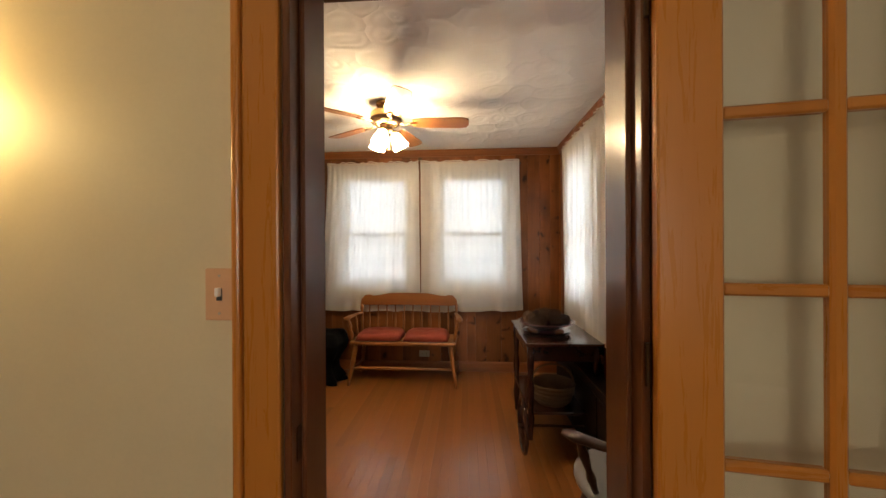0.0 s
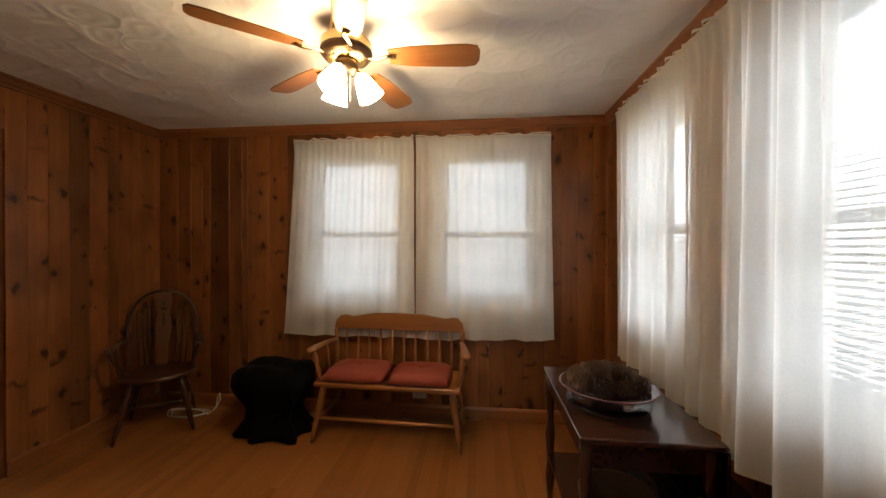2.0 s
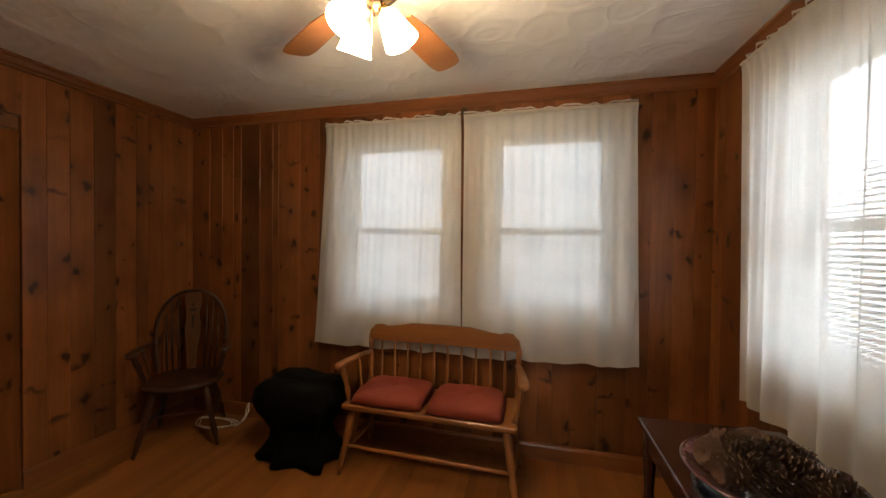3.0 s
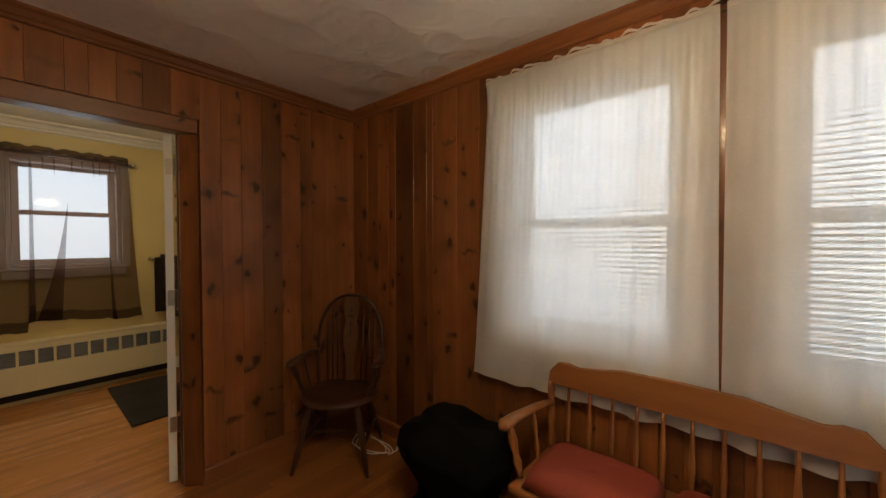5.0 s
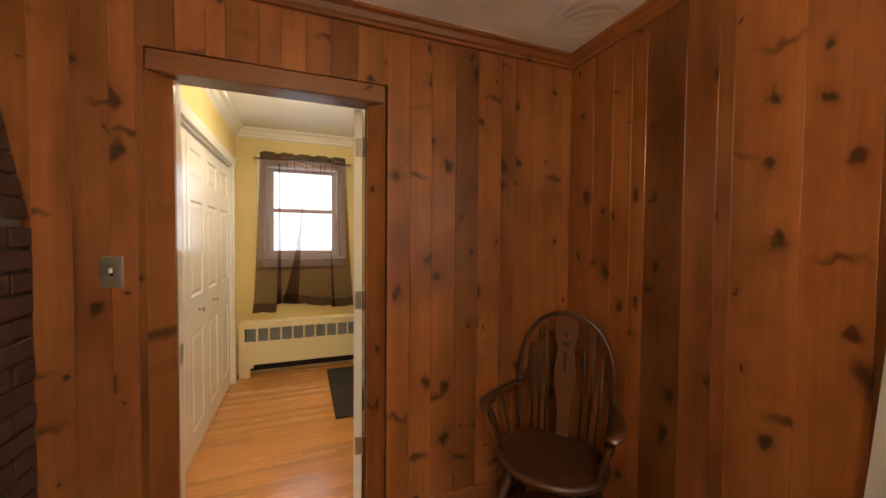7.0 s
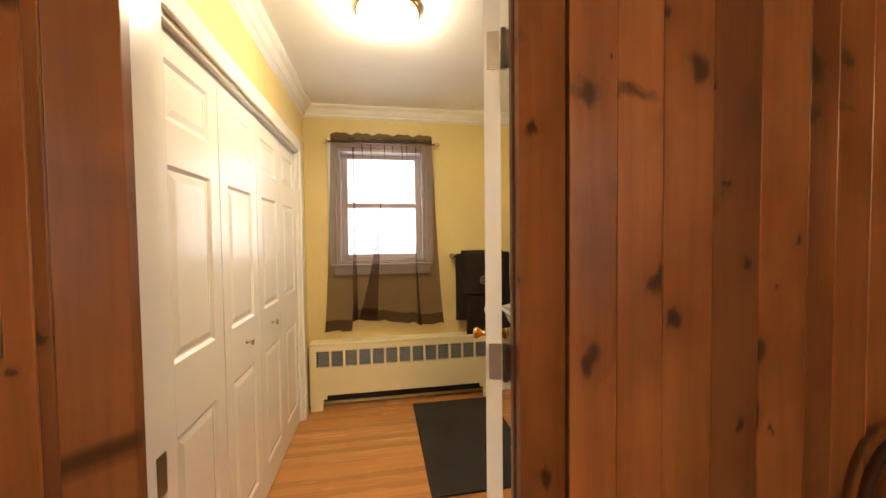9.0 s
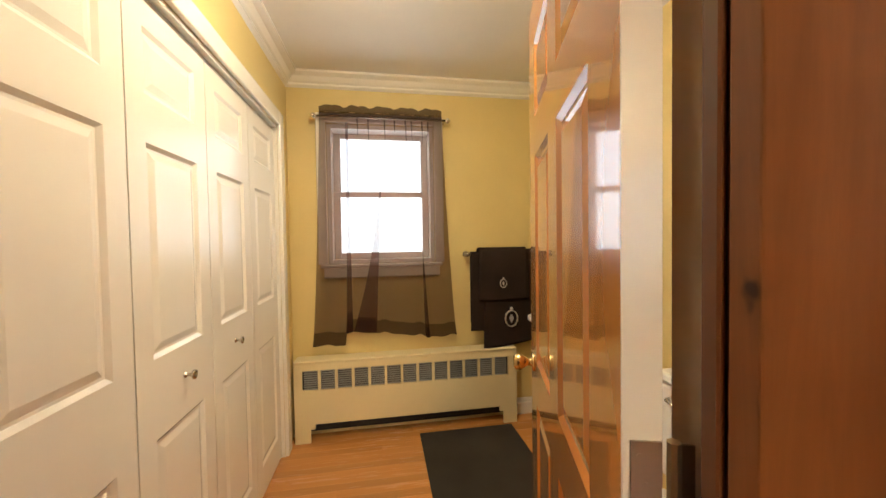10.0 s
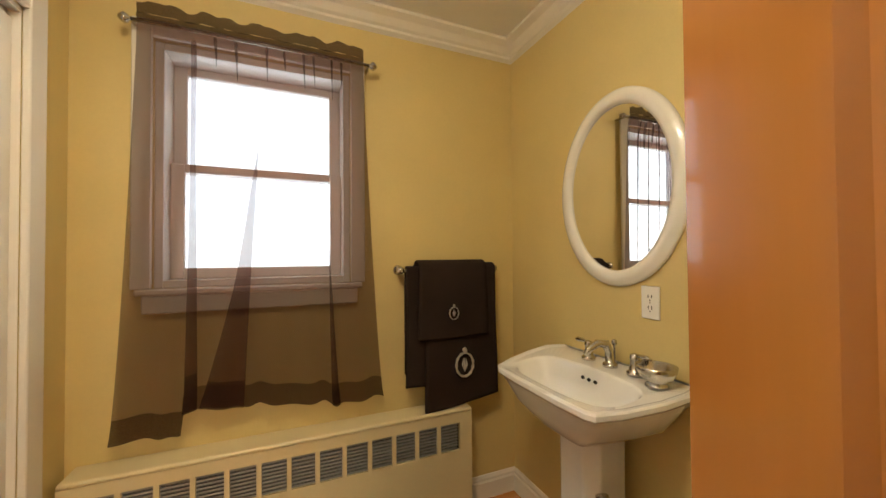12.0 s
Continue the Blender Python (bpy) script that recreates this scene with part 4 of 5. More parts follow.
def bench():
    th = thing("settee_bench", "maple spindle-back bench with two rust-red seat cushions", "bench", pose(-0.60, 3.955, 0, 0, 0, -1.5))
    w = 0.53
    sb = rbox(-w, -0.235, 0.395, w, 0.165, 0.43, 0.012, 3)
    part("seat", sb, M_maple, th)
    rail_out = [(-w, 0.745), (-w + 0.01, 0.80), (-w + 0.05, 0.845), (-w + 0.10, 0.85), (-w + 0.14, 0.832), (-w + 0.20, 0.845), (-0.2, 0.868), (0, 0.872), (0.2, 0.868), (w - 0.20, 0.845), (w - 0.14, 0.832), (w - 0.10, 0.85), (w - 0.05, 0.845), (w - 0.01, 0.80), (w, 0.745), (w - 0.06, 0.735), (0, 0.742), (-w + 0.06, 0.735)]
    rb = extrude(rail_out, 0.026, pose(0, 0.135, 0.0))
    bmesh.ops.bevel(rb, geom=[e for e in rb.edges if abs(e.verts[0].co.y - e.verts[1].co.y) < 1e-5], offset=0.005, segments=2, affect="EDGES")
    part("top_rail", rb, M_maple, th)
    for k in range(10):
        x = -w + 0.10 + k * (2 * w - 0.20) / 9
        part("spindle", turned((x, 0.135, 0.43), (x, 0.148, 0.745), 0.0085, (0.8, 0.9, 1.1, 1.35, 1.1, 0.9, 0.8, 0.7)), M_maple, th, smooth=True)
    for s in (-1, 1):
        part("back_post", turned((s * (w - 0.02), 0.135, 0.43), (s * (w - 0.012), 0.15, 0.75), 0.016, (1, 1.2, 0.8, 1.2, 1.1, 0.8, 1.1, 0.9)), M_maple, th, smooth=True)
        ab = bmesh.new()
        tube(ab, [(s * (w - 0.02), 0.13, 0.655), (s * (w + 0.005), 0.02, 0.66), (s * (w + 0.03), -0.13, 0.655), (s * (w + 0.035), -0.19, 0.65), (s * (w + 0.03), -0.22, 0.64)], [0.018, 0.022, 0.030, 0.034, 0.020], 12, 0.55)
        part("arm", ab, M_maple, th, smooth=True)
        part("arm_post", turned((s * (w - 0.02), -0.16, 0.43), (s * (w + 0.025), -0.175, 0.645), 0.017), M_maple, th, smooth=True)
        part("arm_spindle", turned((s * (w - 0.02), 0.0, 0.43), (s * (w + 0.005), 0.0, 0.65), 0.009), M_maple, th, smooth=True)
        part("leg", turned((s * (w + 0.005), -0.245, 0), (s * (w - 0.06), -0.18, 0.40), 0.020, (0.6, 0.75, 1.0, 0.8, 1.2, 1.0, 1.25, 0.9)), M_maple, th, smooth=True)
        part("leg", turned((s * (w + 0.005), 0.17, 0), (s * (w - 0.06), 0.11, 0.40), 0.020, (0.6, 0.75, 1.0, 0.8, 1.2, 1.0, 1.25, 0.9)), M_maple, th, smooth=True)
        part("stretcher", turned((s * (w - 0.018), -0.222, 0.14), (s * (w - 0.018), 0.148, 0.14), 0.010, (0.8, 1.0, 1.3, 1.4, 1.3, 1.0, 0.8)), M_maple, th, smooth=True)
    part("stretcher", turned((-w + 0.02, -0.215, 0.17), (w - 0.02, -0.215, 0.17), 0.012, (0.8, 1.0, 1.1, 1.3, 1.1, 1.0, 0.8)), M_maple, th, smooth=True)
    return th


bench()


def cushion(x, y, z, w, d, h, seed):
    th = thing("seat_cushion", "rust-red velvet seat cushion on the bench", "cushion", pose(x, y, z, 0, 0, 0), group="bench cushions")
    rnd = random.Random(seed)
    b = bmesh.new()
    n = 18
    top, bot = {}, {}
    for i in range(n + 1):
        for j in range(n + 1):
            u, v = 2 * i / n - 1, 2 * j / n - 1
            r = (1 - abs(u) ** 5) * (1 - abs(v) ** 5)
            pinch = 1 - 0.05 * (u * u) * (v * v)
            zz = h * (0.12 + 0.88 * max(0, r) ** 0.45) + 0.004 * math.sin(9 * u + seed) * math.cos(7 * v)
            tuft = math.exp(-((u * u + v * v) / 0.02))
            zz -= 0.022 * tuft
            top[i, j] = b.verts.new((u * w / 2 * pinch, v * d / 2 * pinch, zz))
            bot[i, j] = b.verts.new((u * w / 2 * pinch, v * d / 2 * pinch, h * 0.12 - h * 0.12 * max(0, r) ** 0.4)) if 0 < i < n and 0 < j < n else top[i, j]
    for i in range(n):
        for j in range(n):
            b.faces.new((top[i, j], top[i + 1, j], top[i + 1, j + 1], top[i, j + 1]))
            q = (bot[i, j], bot[i, j + 1], bot[i + 1, j + 1], bot[i + 1, j])
            b.faces.new(q)
    part("cover", b, M_red, th, smooth=True)
    pb = bmesh.new()
    ring = [(w / 2 * math.copysign(abs(math.cos(a)) ** 0.35, math.cos(a)), d / 2 * math.copysign(abs(math.sin(a)) ** 0.35, math.sin(a)), h * 0.13) for a in [2 * math.pi * k / 40 for k in range(41)]]
    tube(pb, [(p[0] * 0.965, p[1] * 0.965, p[2]) for p in ring], 0.005, 6)
    part("piping", pb, M_red, th, smooth=True)
    bb = bmesh.new()
    bmesh.ops.create_uvsphere(bb, u_segments=10, v_segments=6, radius=0.011, matrix=pose(0, 0, h * 0.76))
    part("button", bb, M_red, th, smooth=True)


cushion(-0.855, 3.92, 0.432, 0.47, 0.37, 0.085, 1)
cushion(-0.375, 3.905, 0.432, 0.46, 0.37, 0.085, 2)


def windsor(m, label, seat_mat=None):
    th = thing("windsor_armchair", label, "chair", m, group="windsor armchairs")
    sp = []
    seat = lathe([(0.02, 0.395), (0.215, 0.395), (0.245, 0.408), (0.248, 0.425), (0.225, 0.437), (0.14, 0.428), (0.02, 0.424)], 30, (0, 0, 0), 1.0, 0.92)
    part("seat", seat, seat_mat or M_chair, th, smooth=True)
    bow = [(-0.205, 0.165, 0.432), (-0.222, 0.19, 0.60), (-0.228, 0.215, 0.74), (-0.205, 0.235, 0.87), (-0.15, 0.25, 0.965), (-0.08, 0.258, 1.015), (0, 0.26, 1.03), (0.08, 0.258, 1.015), (0.15, 0.25, 0.965), (0.205, 0.235, 0.87), (0.228, 0.215, 0.74), (0.222, 0.19, 0.60), (0.205, 0.165, 0.432)]
    fine = []
    for i in range(len(bow) - 1):
        a, b_ = Vector(bow[i]), Vector(bow[i + 1])
        p, q = Vector(bow[max(0, i - 1)]), Vector(bow[min(len(bow) - 1, i + 2)])
        for s in (0, 0.25, 0.5, 0.75):
            fine.append(a * (2 * s ** 3 - 3 * s ** 2 + 1) + (b_ - p) * 0.5 * (s ** 3 - 2 * s * s + s) + b_ * (3 * s * s - 2 * s ** 3) + (q - a) * 0.5 * (s ** 3 - s * s))
    fine.append(Vector(bow[-1]))
    part("bow", tube(bmesh.new(), fine, 0.0125, 10), M_chair, th, smooth=True)

    def bow_z(x):
        return 0.44 + 0.58 * max(0.0, 1 - (abs(x) / 0.232) ** 2.6) ** 0.5
    for x in (-0.175, -0.135, -0.095, 0.095, 0.135, 0.175):
        z1 = bow_z(x)
        part("spindle", tube(bmesh.new(), [(x * 0.86, 0.178, 0.43), (x * 0.95, 0.215, (0.43 + z1) / 2), (x, 0.25, z1)], [0.006, 0.0075, 0.005], 8), M_chair, th, smooth=True)
    half = [(0.030, 0.43), (0.026, 0.50), (0.030, 0.58), (0.046, 0.66), (0.054, 0.74), (0.046, 0.80), (0.038, 0.85), (0.050, 0.90), (0.058, 0.95), (0.048, 1.0), (0.03, 1.018)]
    part("splat", extrude([(x, z) for x, z in half] + [(-x, z) for x, z in half[::-1]], 0.010, Matrix(((1, 0, 0, 0), (0, 1, 0.13, 0.124), (0, 0, 1, 0), (0, 0, 0, 1)))), M_splat, th, "shaped fiddle splat with a pierced tulip")
    for b in ([(-0.006, 0.74), (0.006, 0.74), (0.007, 0.84), (-0.007, 0.84)], [(-0.030, 0.895), (-0.008, 0.865), (0.0, 0.875), (0.008, 0.865), (0.030, 0.895), (0.012, 0.888), (0, 0.892), (-0.012, 0.888)], [(0, 0.905), (0.009, 0.922), (0, 0.942), (-0.009, 0.922)]):
        part("piercing", extrude(b, 0.002, Matrix(((1, 0, 0, 0), (0, 1, 0.13, 0.1215), (0, 0, 1, 0), (0, 0, 0, 1)))), M_dark, th)
    for s in (-1, 1):
        part("arm", tube(bmesh.new(), [(s * 0.222, 0.20, 0.655), (s * 0.255, 0.10, 0.655), (s * 0.275, -0.02, 0.655), (s * 0.275, -0.12, 0.653), (s * 0.262, -0.17, 0.65)], [0.015, 0.020, 0.027, 0.034, 0.022], 12, 0.5), M_chair, th, smooth=True)
        part("arm_post", turned((s * 0.205, -0.075, 0.43), (s * 0.268, -0.115, 0.648), 0.016), M_chair, th, smooth=True)
        part("arm_spindle", turned((s * 0.215, 0.045, 0.43), (s * 0.262, 0.04, 0.648), 0.008), M_chair, th, smooth=True)
        part("leg", turned((s * 0.235, -0.215, 0), (s * 0.145, -0.125, 0.40), 0.019, (0.55, 0.75, 1.05, 0.8, 1.25, 1.0, 1.2, 0.8)), M_chair, th, smooth=True)
        part("leg", turned((s * 0.215, 0.235, 0), (s * 0.135, 0.125, 0.40), 0.019, (0.55, 0.75, 1.05, 0.8, 1.25, 1.0, 1.2, 0.8)), M_chair, th, smooth=True)
        part("stretcher", turned((s * 0.198, -0.178, 0.165), (s * 0.182, 0.190, 0.165), 0.011, (0.7, 0.9, 1.2, 1.4, 1.2, 0.9, 0.7)), M_chair, th, smooth=True)
    part("stretcher", turned((-0.188, 0.0, 0.165), (0.188, 0.0, 0.165), 0.011, (0.7, 0.9, 1.2, 1.4, 1.2, 0.9, 0.7)), M_chair, th, smooth=True)
    return th


windsor(pose(-2.44, 3.83, 0, 0, 0, 37), "dark oak windsor armchair standing in the corner")
windsor(pose(0.70, 1.72, 0, 0, 0, -130), "dark windsor armchair with a grey seat beside the cart", M_seatgrey)

# white cable coiled on the floor under the chair
cable = thing("power_cable", "white cable looped loosely on the floor", "cable", pose(-2.36, 4.03, 0.006))
cpts = [(0.16 * math.cos(a) * (1 + 0.12 * math.sin(3 * a)) - 0.02 * a / 6, 0.075 * math.sin(a) + 0.012 * math.sin(2.3 * a), 0.001 + 0.006 * abs(math.sin(a * 0.5))) for a in [k * 0.22 for k in range(62)]]
part("cord", tube(bmesh.new(), cpts, 0.0045, 6), M_plastic, cable, smooth=True)
up = [(0.17, 0.02, 0.004), (0.20, 0.05, 0.03), (0.215, 0.08, 0.09), (0.20, 0.10, 0.14), (0.17, 0.11, 0.10), (0.165, 0.10, 0.03), (0.15, 0.08, 0.004)]
part("loop", tube(bmesh.new(), up, 0.0045, 6), M_plastic, cable, smooth=True)

# black stool with a cloth over it
stool = thing("covered_stool", "low stool hidden under a black draped cloth", "stool", pose(-1.49, 3.86, 0))
db = bmesh.new()
nseg, prof = 48, [(0.03, 0.50), (0.16, 0.515), (0.215, 0.505), (0.242, 0.475), (0.255, 0.40), (0.235, 0.33), (0.20, 0.27), (0.165, 0.20), (0.17, 0.13), (0.205, 0.06), (0.235, 0.012), (0.20, 0.006)]
rings = []
for i, (r, z) in enumerate(prof):
    ring = []
    for k in range(nseg):
        a = 2 * math.pi * k / nseg
        fold = 1 + (0.05 + 0.10 * max(0, (0.45 - z) / 0.45)) * math.sin(7 * a + 1.2) + 0.03 * math.sin(13 * a + 2 * z)
        sq = 1 / max(abs(math.cos(a)), abs(math.sin(a))) ** 0.55
        ring.append(db.verts.new((r * sq * fold * 1.12 * math.cos(a), r * sq * fold * 0.82 * math.sin(a), z + 0.012 * math.sin(3 * a + 1) * (z > 0.1))))
    rings.append(ring)
places = [[v.co.copy() for v in ring] for ring in rings]
db.free()


def drape(lo, hi):
    b = bmesh.new()
    rs = [[b.verts.new(p) for p in ring] for ring in places[lo:hi]]
    for a, c in zip(rs, rs[1:]):
        for k in range(nseg):
            b.faces.new((a[k], a[(k + 1) % nseg], c[(k + 1) % nseg], c[k]))
    if lo == 0:
        b.faces.new(rs[0])
    return b


part("top_cloth", drape(0, 5), M_black, stool, smooth=True)
part("skirt", drape(4, len(places)), M_black, stool, "black folds reaching the floor", smooth=True)

rb_ = part("rod_bracket", rbox(-0.020, -0.030, -0.018, 0.020, -0.0005, 0.018, 0.004), M_bronze)
rb_.matrix_world = pose(-0.475, YN, 2.335)
tagged(rb_, "small dark block bracket above the curtain rod", "bracket")

# low dark chest under the long curtains
chest = thing("storage_chest", "low black stained chest along the wall under the curtains", "chest", pose(0.925, 2.66, 0))
part("body", rbox(-0.12, -0.75, 0.04, 0.10, 0.75, 0.50, 0.004), M_ebony, chest)
part("lid", rbox(-0.13, -0.76, 0.5005, 0.105, 0.76, 0.525, 0.005, 2), M_ebony, chest)
part("plinth", rbox(-0.08, -0.74, 0.0, 0.095, 0.74, 0.0395, 0.003), M_ebony, chest)
for k in range(3):
    part("front_panel", rbox(-0.128, -0.72 + k * 0.49, 0.09, -0.1205, -0.26 + k * 0.49, 0.46, 0.003), M_ebony, chest)

# tea cart
cart = thing("tea_cart", "dark mahogany tea cart with spoked wheels and lower shelf", "tea cart", pose(0.655, 2.95, 0))
cw, cd = 0.245, 0.385
part("tabletop", rbox(-cw, -cd, 0.715, cw, cd, 0.738, 0.006, 2), M_mahog, cart, "polished mahogany top")
for s in (-1, 1):
    part("apron", rbox(-cw + 0.03, s * (cd - 0.045) - 0.009, 0.615, cw - 0.03, s * (cd - 0.045) + 0.009, 0.7145, 0.002), M_mahog, cart)
    part("side_apron", rbox(s * (cw - 0.03) - 0.009, -cd + 0.055, 0.635, s * (cw - 0.03) + 0.009, cd - 0.055, 0.7145, 0.002), M_mahog, cart)
    part("drop_leaf", rbox(s * (cw + 0.006) - 0.006, -cd + 0.01, 0.52, s * (cw + 0.006) + 0.006, cd - 0.01, 0.712, 0.004), M_mahog, cart, "hanging drop leaf") if s > 0 else None
    for q in (-1, 1):
        part("leg", turned((s * (cw - 0.035), q * (cd - 0.05), 0.0 if q > 0 else 0.10), (s * (cw - 0.035), q * (cd - 0.05), 0.70), 0.021, (0.6, 0.8, 1.2, 0.8, 1.0, 1.25, 0.8, 1.0, 1.2, 1.1)), M_mahog, cart, smooth=True)
    wheel = part("wheel", tube(bmesh.new(), [(s * (cw + 0.012), -cd + 0.08 + 0.165 * math.cos(a), 0.178 + 0.165 * math.sin(a)) for a in [2 * math.pi * k / 32 for k in range(33)]], 0.012, 8), M_mahog, cart, "dark wooden cart wheel", smooth=True)
    for k in range(8):
        a = math.pi * k / 4
        part("spoke", tube(bmesh.new(), [(s * (cw + 0.012), -cd + 0.08, 0.178), (s * (cw + 0.012), -cd + 0.08 + 0.158 * math.cos(a), 0.178 + 0.158 * math.sin(a))], 0.006, 6), M_mahog, wheel)
    part("hub", tube(bmesh.new(), [(s * (cw - 0.02), -cd + 0.08, 0.178), (s * (cw + 0.045), -cd + 0.08, 0.178)], [0.022, 0.018], 12), M_mahog, wheel)
part("shelf", rbox(-cw + 0.02, -cd + 0.04, 0.265, cw - 0.02, cd - 0.04, 0.283, 0.004), M_mahog, cart, "lower shelf")
part("axle", tube(bmesh.new(), [(-cw, -cd + 0.08, 0.178), (cw, -cd + 0.08, 0.178)], 0.009, 8), M_bronze, cart)
part("handle", tube(bmesh.new(), [(-cw + 0.04, cd + 0.0, 0.66), (-cw + 0.05, cd + 0.07, 0.67), (cw - 0.05, cd + 0.07, 0.67), (cw - 0.04, cd + 0.0, 0.66)], 0.011, 8), M_mahog, cart, smooth=True)

bk = thing("wicker_basket", "round wicker basket with a handle on the cart's shelf", "basket", pose(0.62, 2.78, 0.284))
bb = lathe([(0.02, 0.002), (0.105, 0.0), (0.135, 0.05), (0.145, 0.10), (0.150, 0.135), (0.140, 0.137), (0.130, 0.10), (0.10, 0.012), (0.02, 0.01)], 40)
for v in bb.verts:
    r = math.hypot(v.co.x, v.co.y)
    if r > 0.09:
        a = math.atan2(v.co.y, v.co.x)
        v.co.x *= 1 + 0.02 * math.sin(20 * a)
        v.co.y *= 1 + 0.02 * math.sin(20 * a)
part("body", bb, M_wicker, bk)
for z in (0.03, 0.055, 0.08, 0.105, 0.132):
    rr = 0.120 + 0.25 * (z - 0.02) if z < 0.06 else 0.138 + 0.13 * (z - 0.06)
    part("weave_band", tube(bmesh.new(), [(rr * (1 + 0.02 * math.sin(20 * a)) * math.cos(a), rr * (1 + 0.02 * math.sin(20 * a)) * math.sin(a), z) for a in [2 * math.pi * k / 40 for k in range(41)]], 0.008, 6), M_wicker, bk)
part("handle", tube(bmesh.new(), [(0.145 * math.cos(a), 0, 0.13 + 0.13 * math.sin(a)) for a in [math.pi * k / 14 for k in range(15)]], 0.008, 8), M_wicker, bk)

plate = thing("glass_plate", "clear fluted glass cake plate on the cart", "plate", pose(0.60, 2.86, 0.7385))
pb = lathe([(0.02, 0.0), (0.07, 0.0), (0.10, 0.006), (0.155, 0.018), (0.168, 0.022), (0.165, 0.025), (0.10, 0.011), (0.02, 0.006)], 48)
for v in pb.verts:
    r, a = math.hypot(v.co.x, v.co.y), math.atan2(v.co.y, v.co.x)
    if r > 0.12:
        v.co.z += 0.003 * math.cos(24 * a)
part("dish", pb, M_glass, plate, smooth=True)
bowl = thing("fruit_bowl", "plum-glazed wide bowl filled with pine cones", "bowl", pose(0.60, 2.86, 0.746))
part("dish", lathe([(0.02, 0.0), (0.06, 0.0), (0.062, 0.012), (0.085, 0.028), (0.145, 0.060), (0.192, 0.076), (0.196, 0.081), (0.188, 0.083), (0.135, 0.066), (0.08, 0.04), (0.02, 0.03)], 48), M_bowl, bowl, smooth=True)


def cone_mesh(r, h, seed):
    b = bmesh.new()
    rnd = random.Random(seed)
    for j in range(8):
        f = j / 7
        rr = r * (0.45 + 0.75 * math.sin(math.pi * (0.18 + 0.72 * f)))
        z = h * (f - 0.5)
        for k in range(9):
            a = 2 * math.pi * (k + 0.5 * (j % 2)) / 9 + rnd.uniform(-0.1, 0.1)
            d = Vector((math.cos(a), math.sin(a), 0))
            t_ = Vector((-math.sin(a), math.cos(a), 0))
            p = d * rr * 0.25 + Vector((0, 0, z))
            tip = d * rr + Vector((0, 0, z + h * 0.10))
            v = [b.verts.new(q) for q in (p + t_ * r * 0.16, p - t_ * r * 0.16, tip - t_ * r * 0.20, tip + t_ * r * 0.20, tip + d * r * 0.05 - Vector((0, 0, h * 0.05)))]
            b.faces.new((v[0], v[1], v[2], v[3]))
            b.faces.new((v[3], v[2], v[4]))
            b.faces.new((v[1], v[0], v[4]))
    return b


rnd = random.Random(31)
cones = []
for k in range(17):
    ring_r, n_, z_ = ((0.120, 9, 0.098), (0.066, 6, 0.118), (0.014, 2, 0.134))[0 if k < 9 else 1 if k < 15 else 2]
    a = 2 * math.pi * k / n_ + rnd.uniform(-0.2, 0.2)
    m = pose(0.60 + ring_r * math.cos(a), 2.86 + ring_r * math.sin(a), 0.746 + z_ + rnd.uniform(-0.006, 0.008), rnd.uniform(40, 120), rnd.uniform(-40, 40), rnd.uniform(0, 360))
    c = part("pine_cone", cone_mesh(rnd.uniform(0.030, 0.040), rnd.uniform(0.06, 0.085), k), M_cone)
    c.matrix_world = m
    tagged(c, "brown open pine cone heaped in the bowl", "pine cone", "pine cones in the bowl")


def plate_switch(name, m, mat, label, w=0.07, h=0.115, toggle=True, screws=True):
    th = thing(name, label, name.replace("_", " "), m)
    part("plate", rbox(-w / 2, -0.006, -h / 2, w / 2, 0.0, h / 2, 0.003, 2), mat, th)
    if toggle:
        part("toggle", rbox(-0.005, -0.018, -0.004, 0.005, -0.006, 0.016, 0.002), M_plastic, th, "small white toggle")
        part("slot", rbox(-0.007, -0.0072, -0.014, 0.007, -0.0062, 0.014, 0.0004), M_dark, th)
    else:
        for z in (-0.02, 0.02):
            for b in ((-0.008, z - 0.004, -0.005, z + 0.008), (0.005, z - 0.004, 0.008, z + 0.008), (-0.002, z - 0.013, 0.002, z - 0.009)):
                part("slot", rbox(b[0], -0.0072, b[1], b[2], -0.0062, b[3], 0.0004), M_dark, th)
    for z in (-h * 0.36, h * 0.36) if toggle else (0.0,):
        part("screw", tube(bmesh.new(), [(0, -0.0062, z), (0, -0.0075, z)], 0.003, 8), M_steel, th)
    return th


plate_switch("light_switch", pose(-0.534, 1.030, 1.246), M_peach, "peach plastic switch plate on the cream wall", 0.070, 0.120)
plate_switch("light_switch", pose(XW, 2.130, 1.272, 0, 0, 90), M_steel, "aged steel switch plate on the pine wall")
plate_switch("wall_outlet", pose(-0.44, YN, 0.185, 0, 90, 0), M_almond, "almond outlet set sideways low on the pine wall", toggle=False)
plate_switch("wall_outlet", pose(-4.398, BN, 1.138), M_plastic, "white outlet under the oval mirror", toggle=False)

# fireplace in the south-west corner, pine cabinet beside the entrance
fire = thing("fireplace", "dark red brick fireplace with a sloping breast", "fireplace")
FX0, FX1 = XW + 0.012, -1.30
core = bmesh.new()
ends = []
for x in (FX0 + 0.012, FX1 - 0.012):
    ends.append([core.verts.new(p) for p in ((x, YS + 0.001, 0), (x, 1.90, 0), (x, 1.90, 1.45), (x, 1.79, 2.06), (x, 1.62, 2.42), (x, YS + 0.001, 2.42))])
for i in range(6):
    core.faces.new((ends[0][i], ends[0][(i + 1) % 6], ends[1][(i + 1) % 6], ends[1][i]))
core.faces.new(ends[0])
core.faces.new(ends[1][::-1])
part("breast", core, M_mortar, fire, "mortar bed")
rnd = random.Random(77)
bshapes = {}
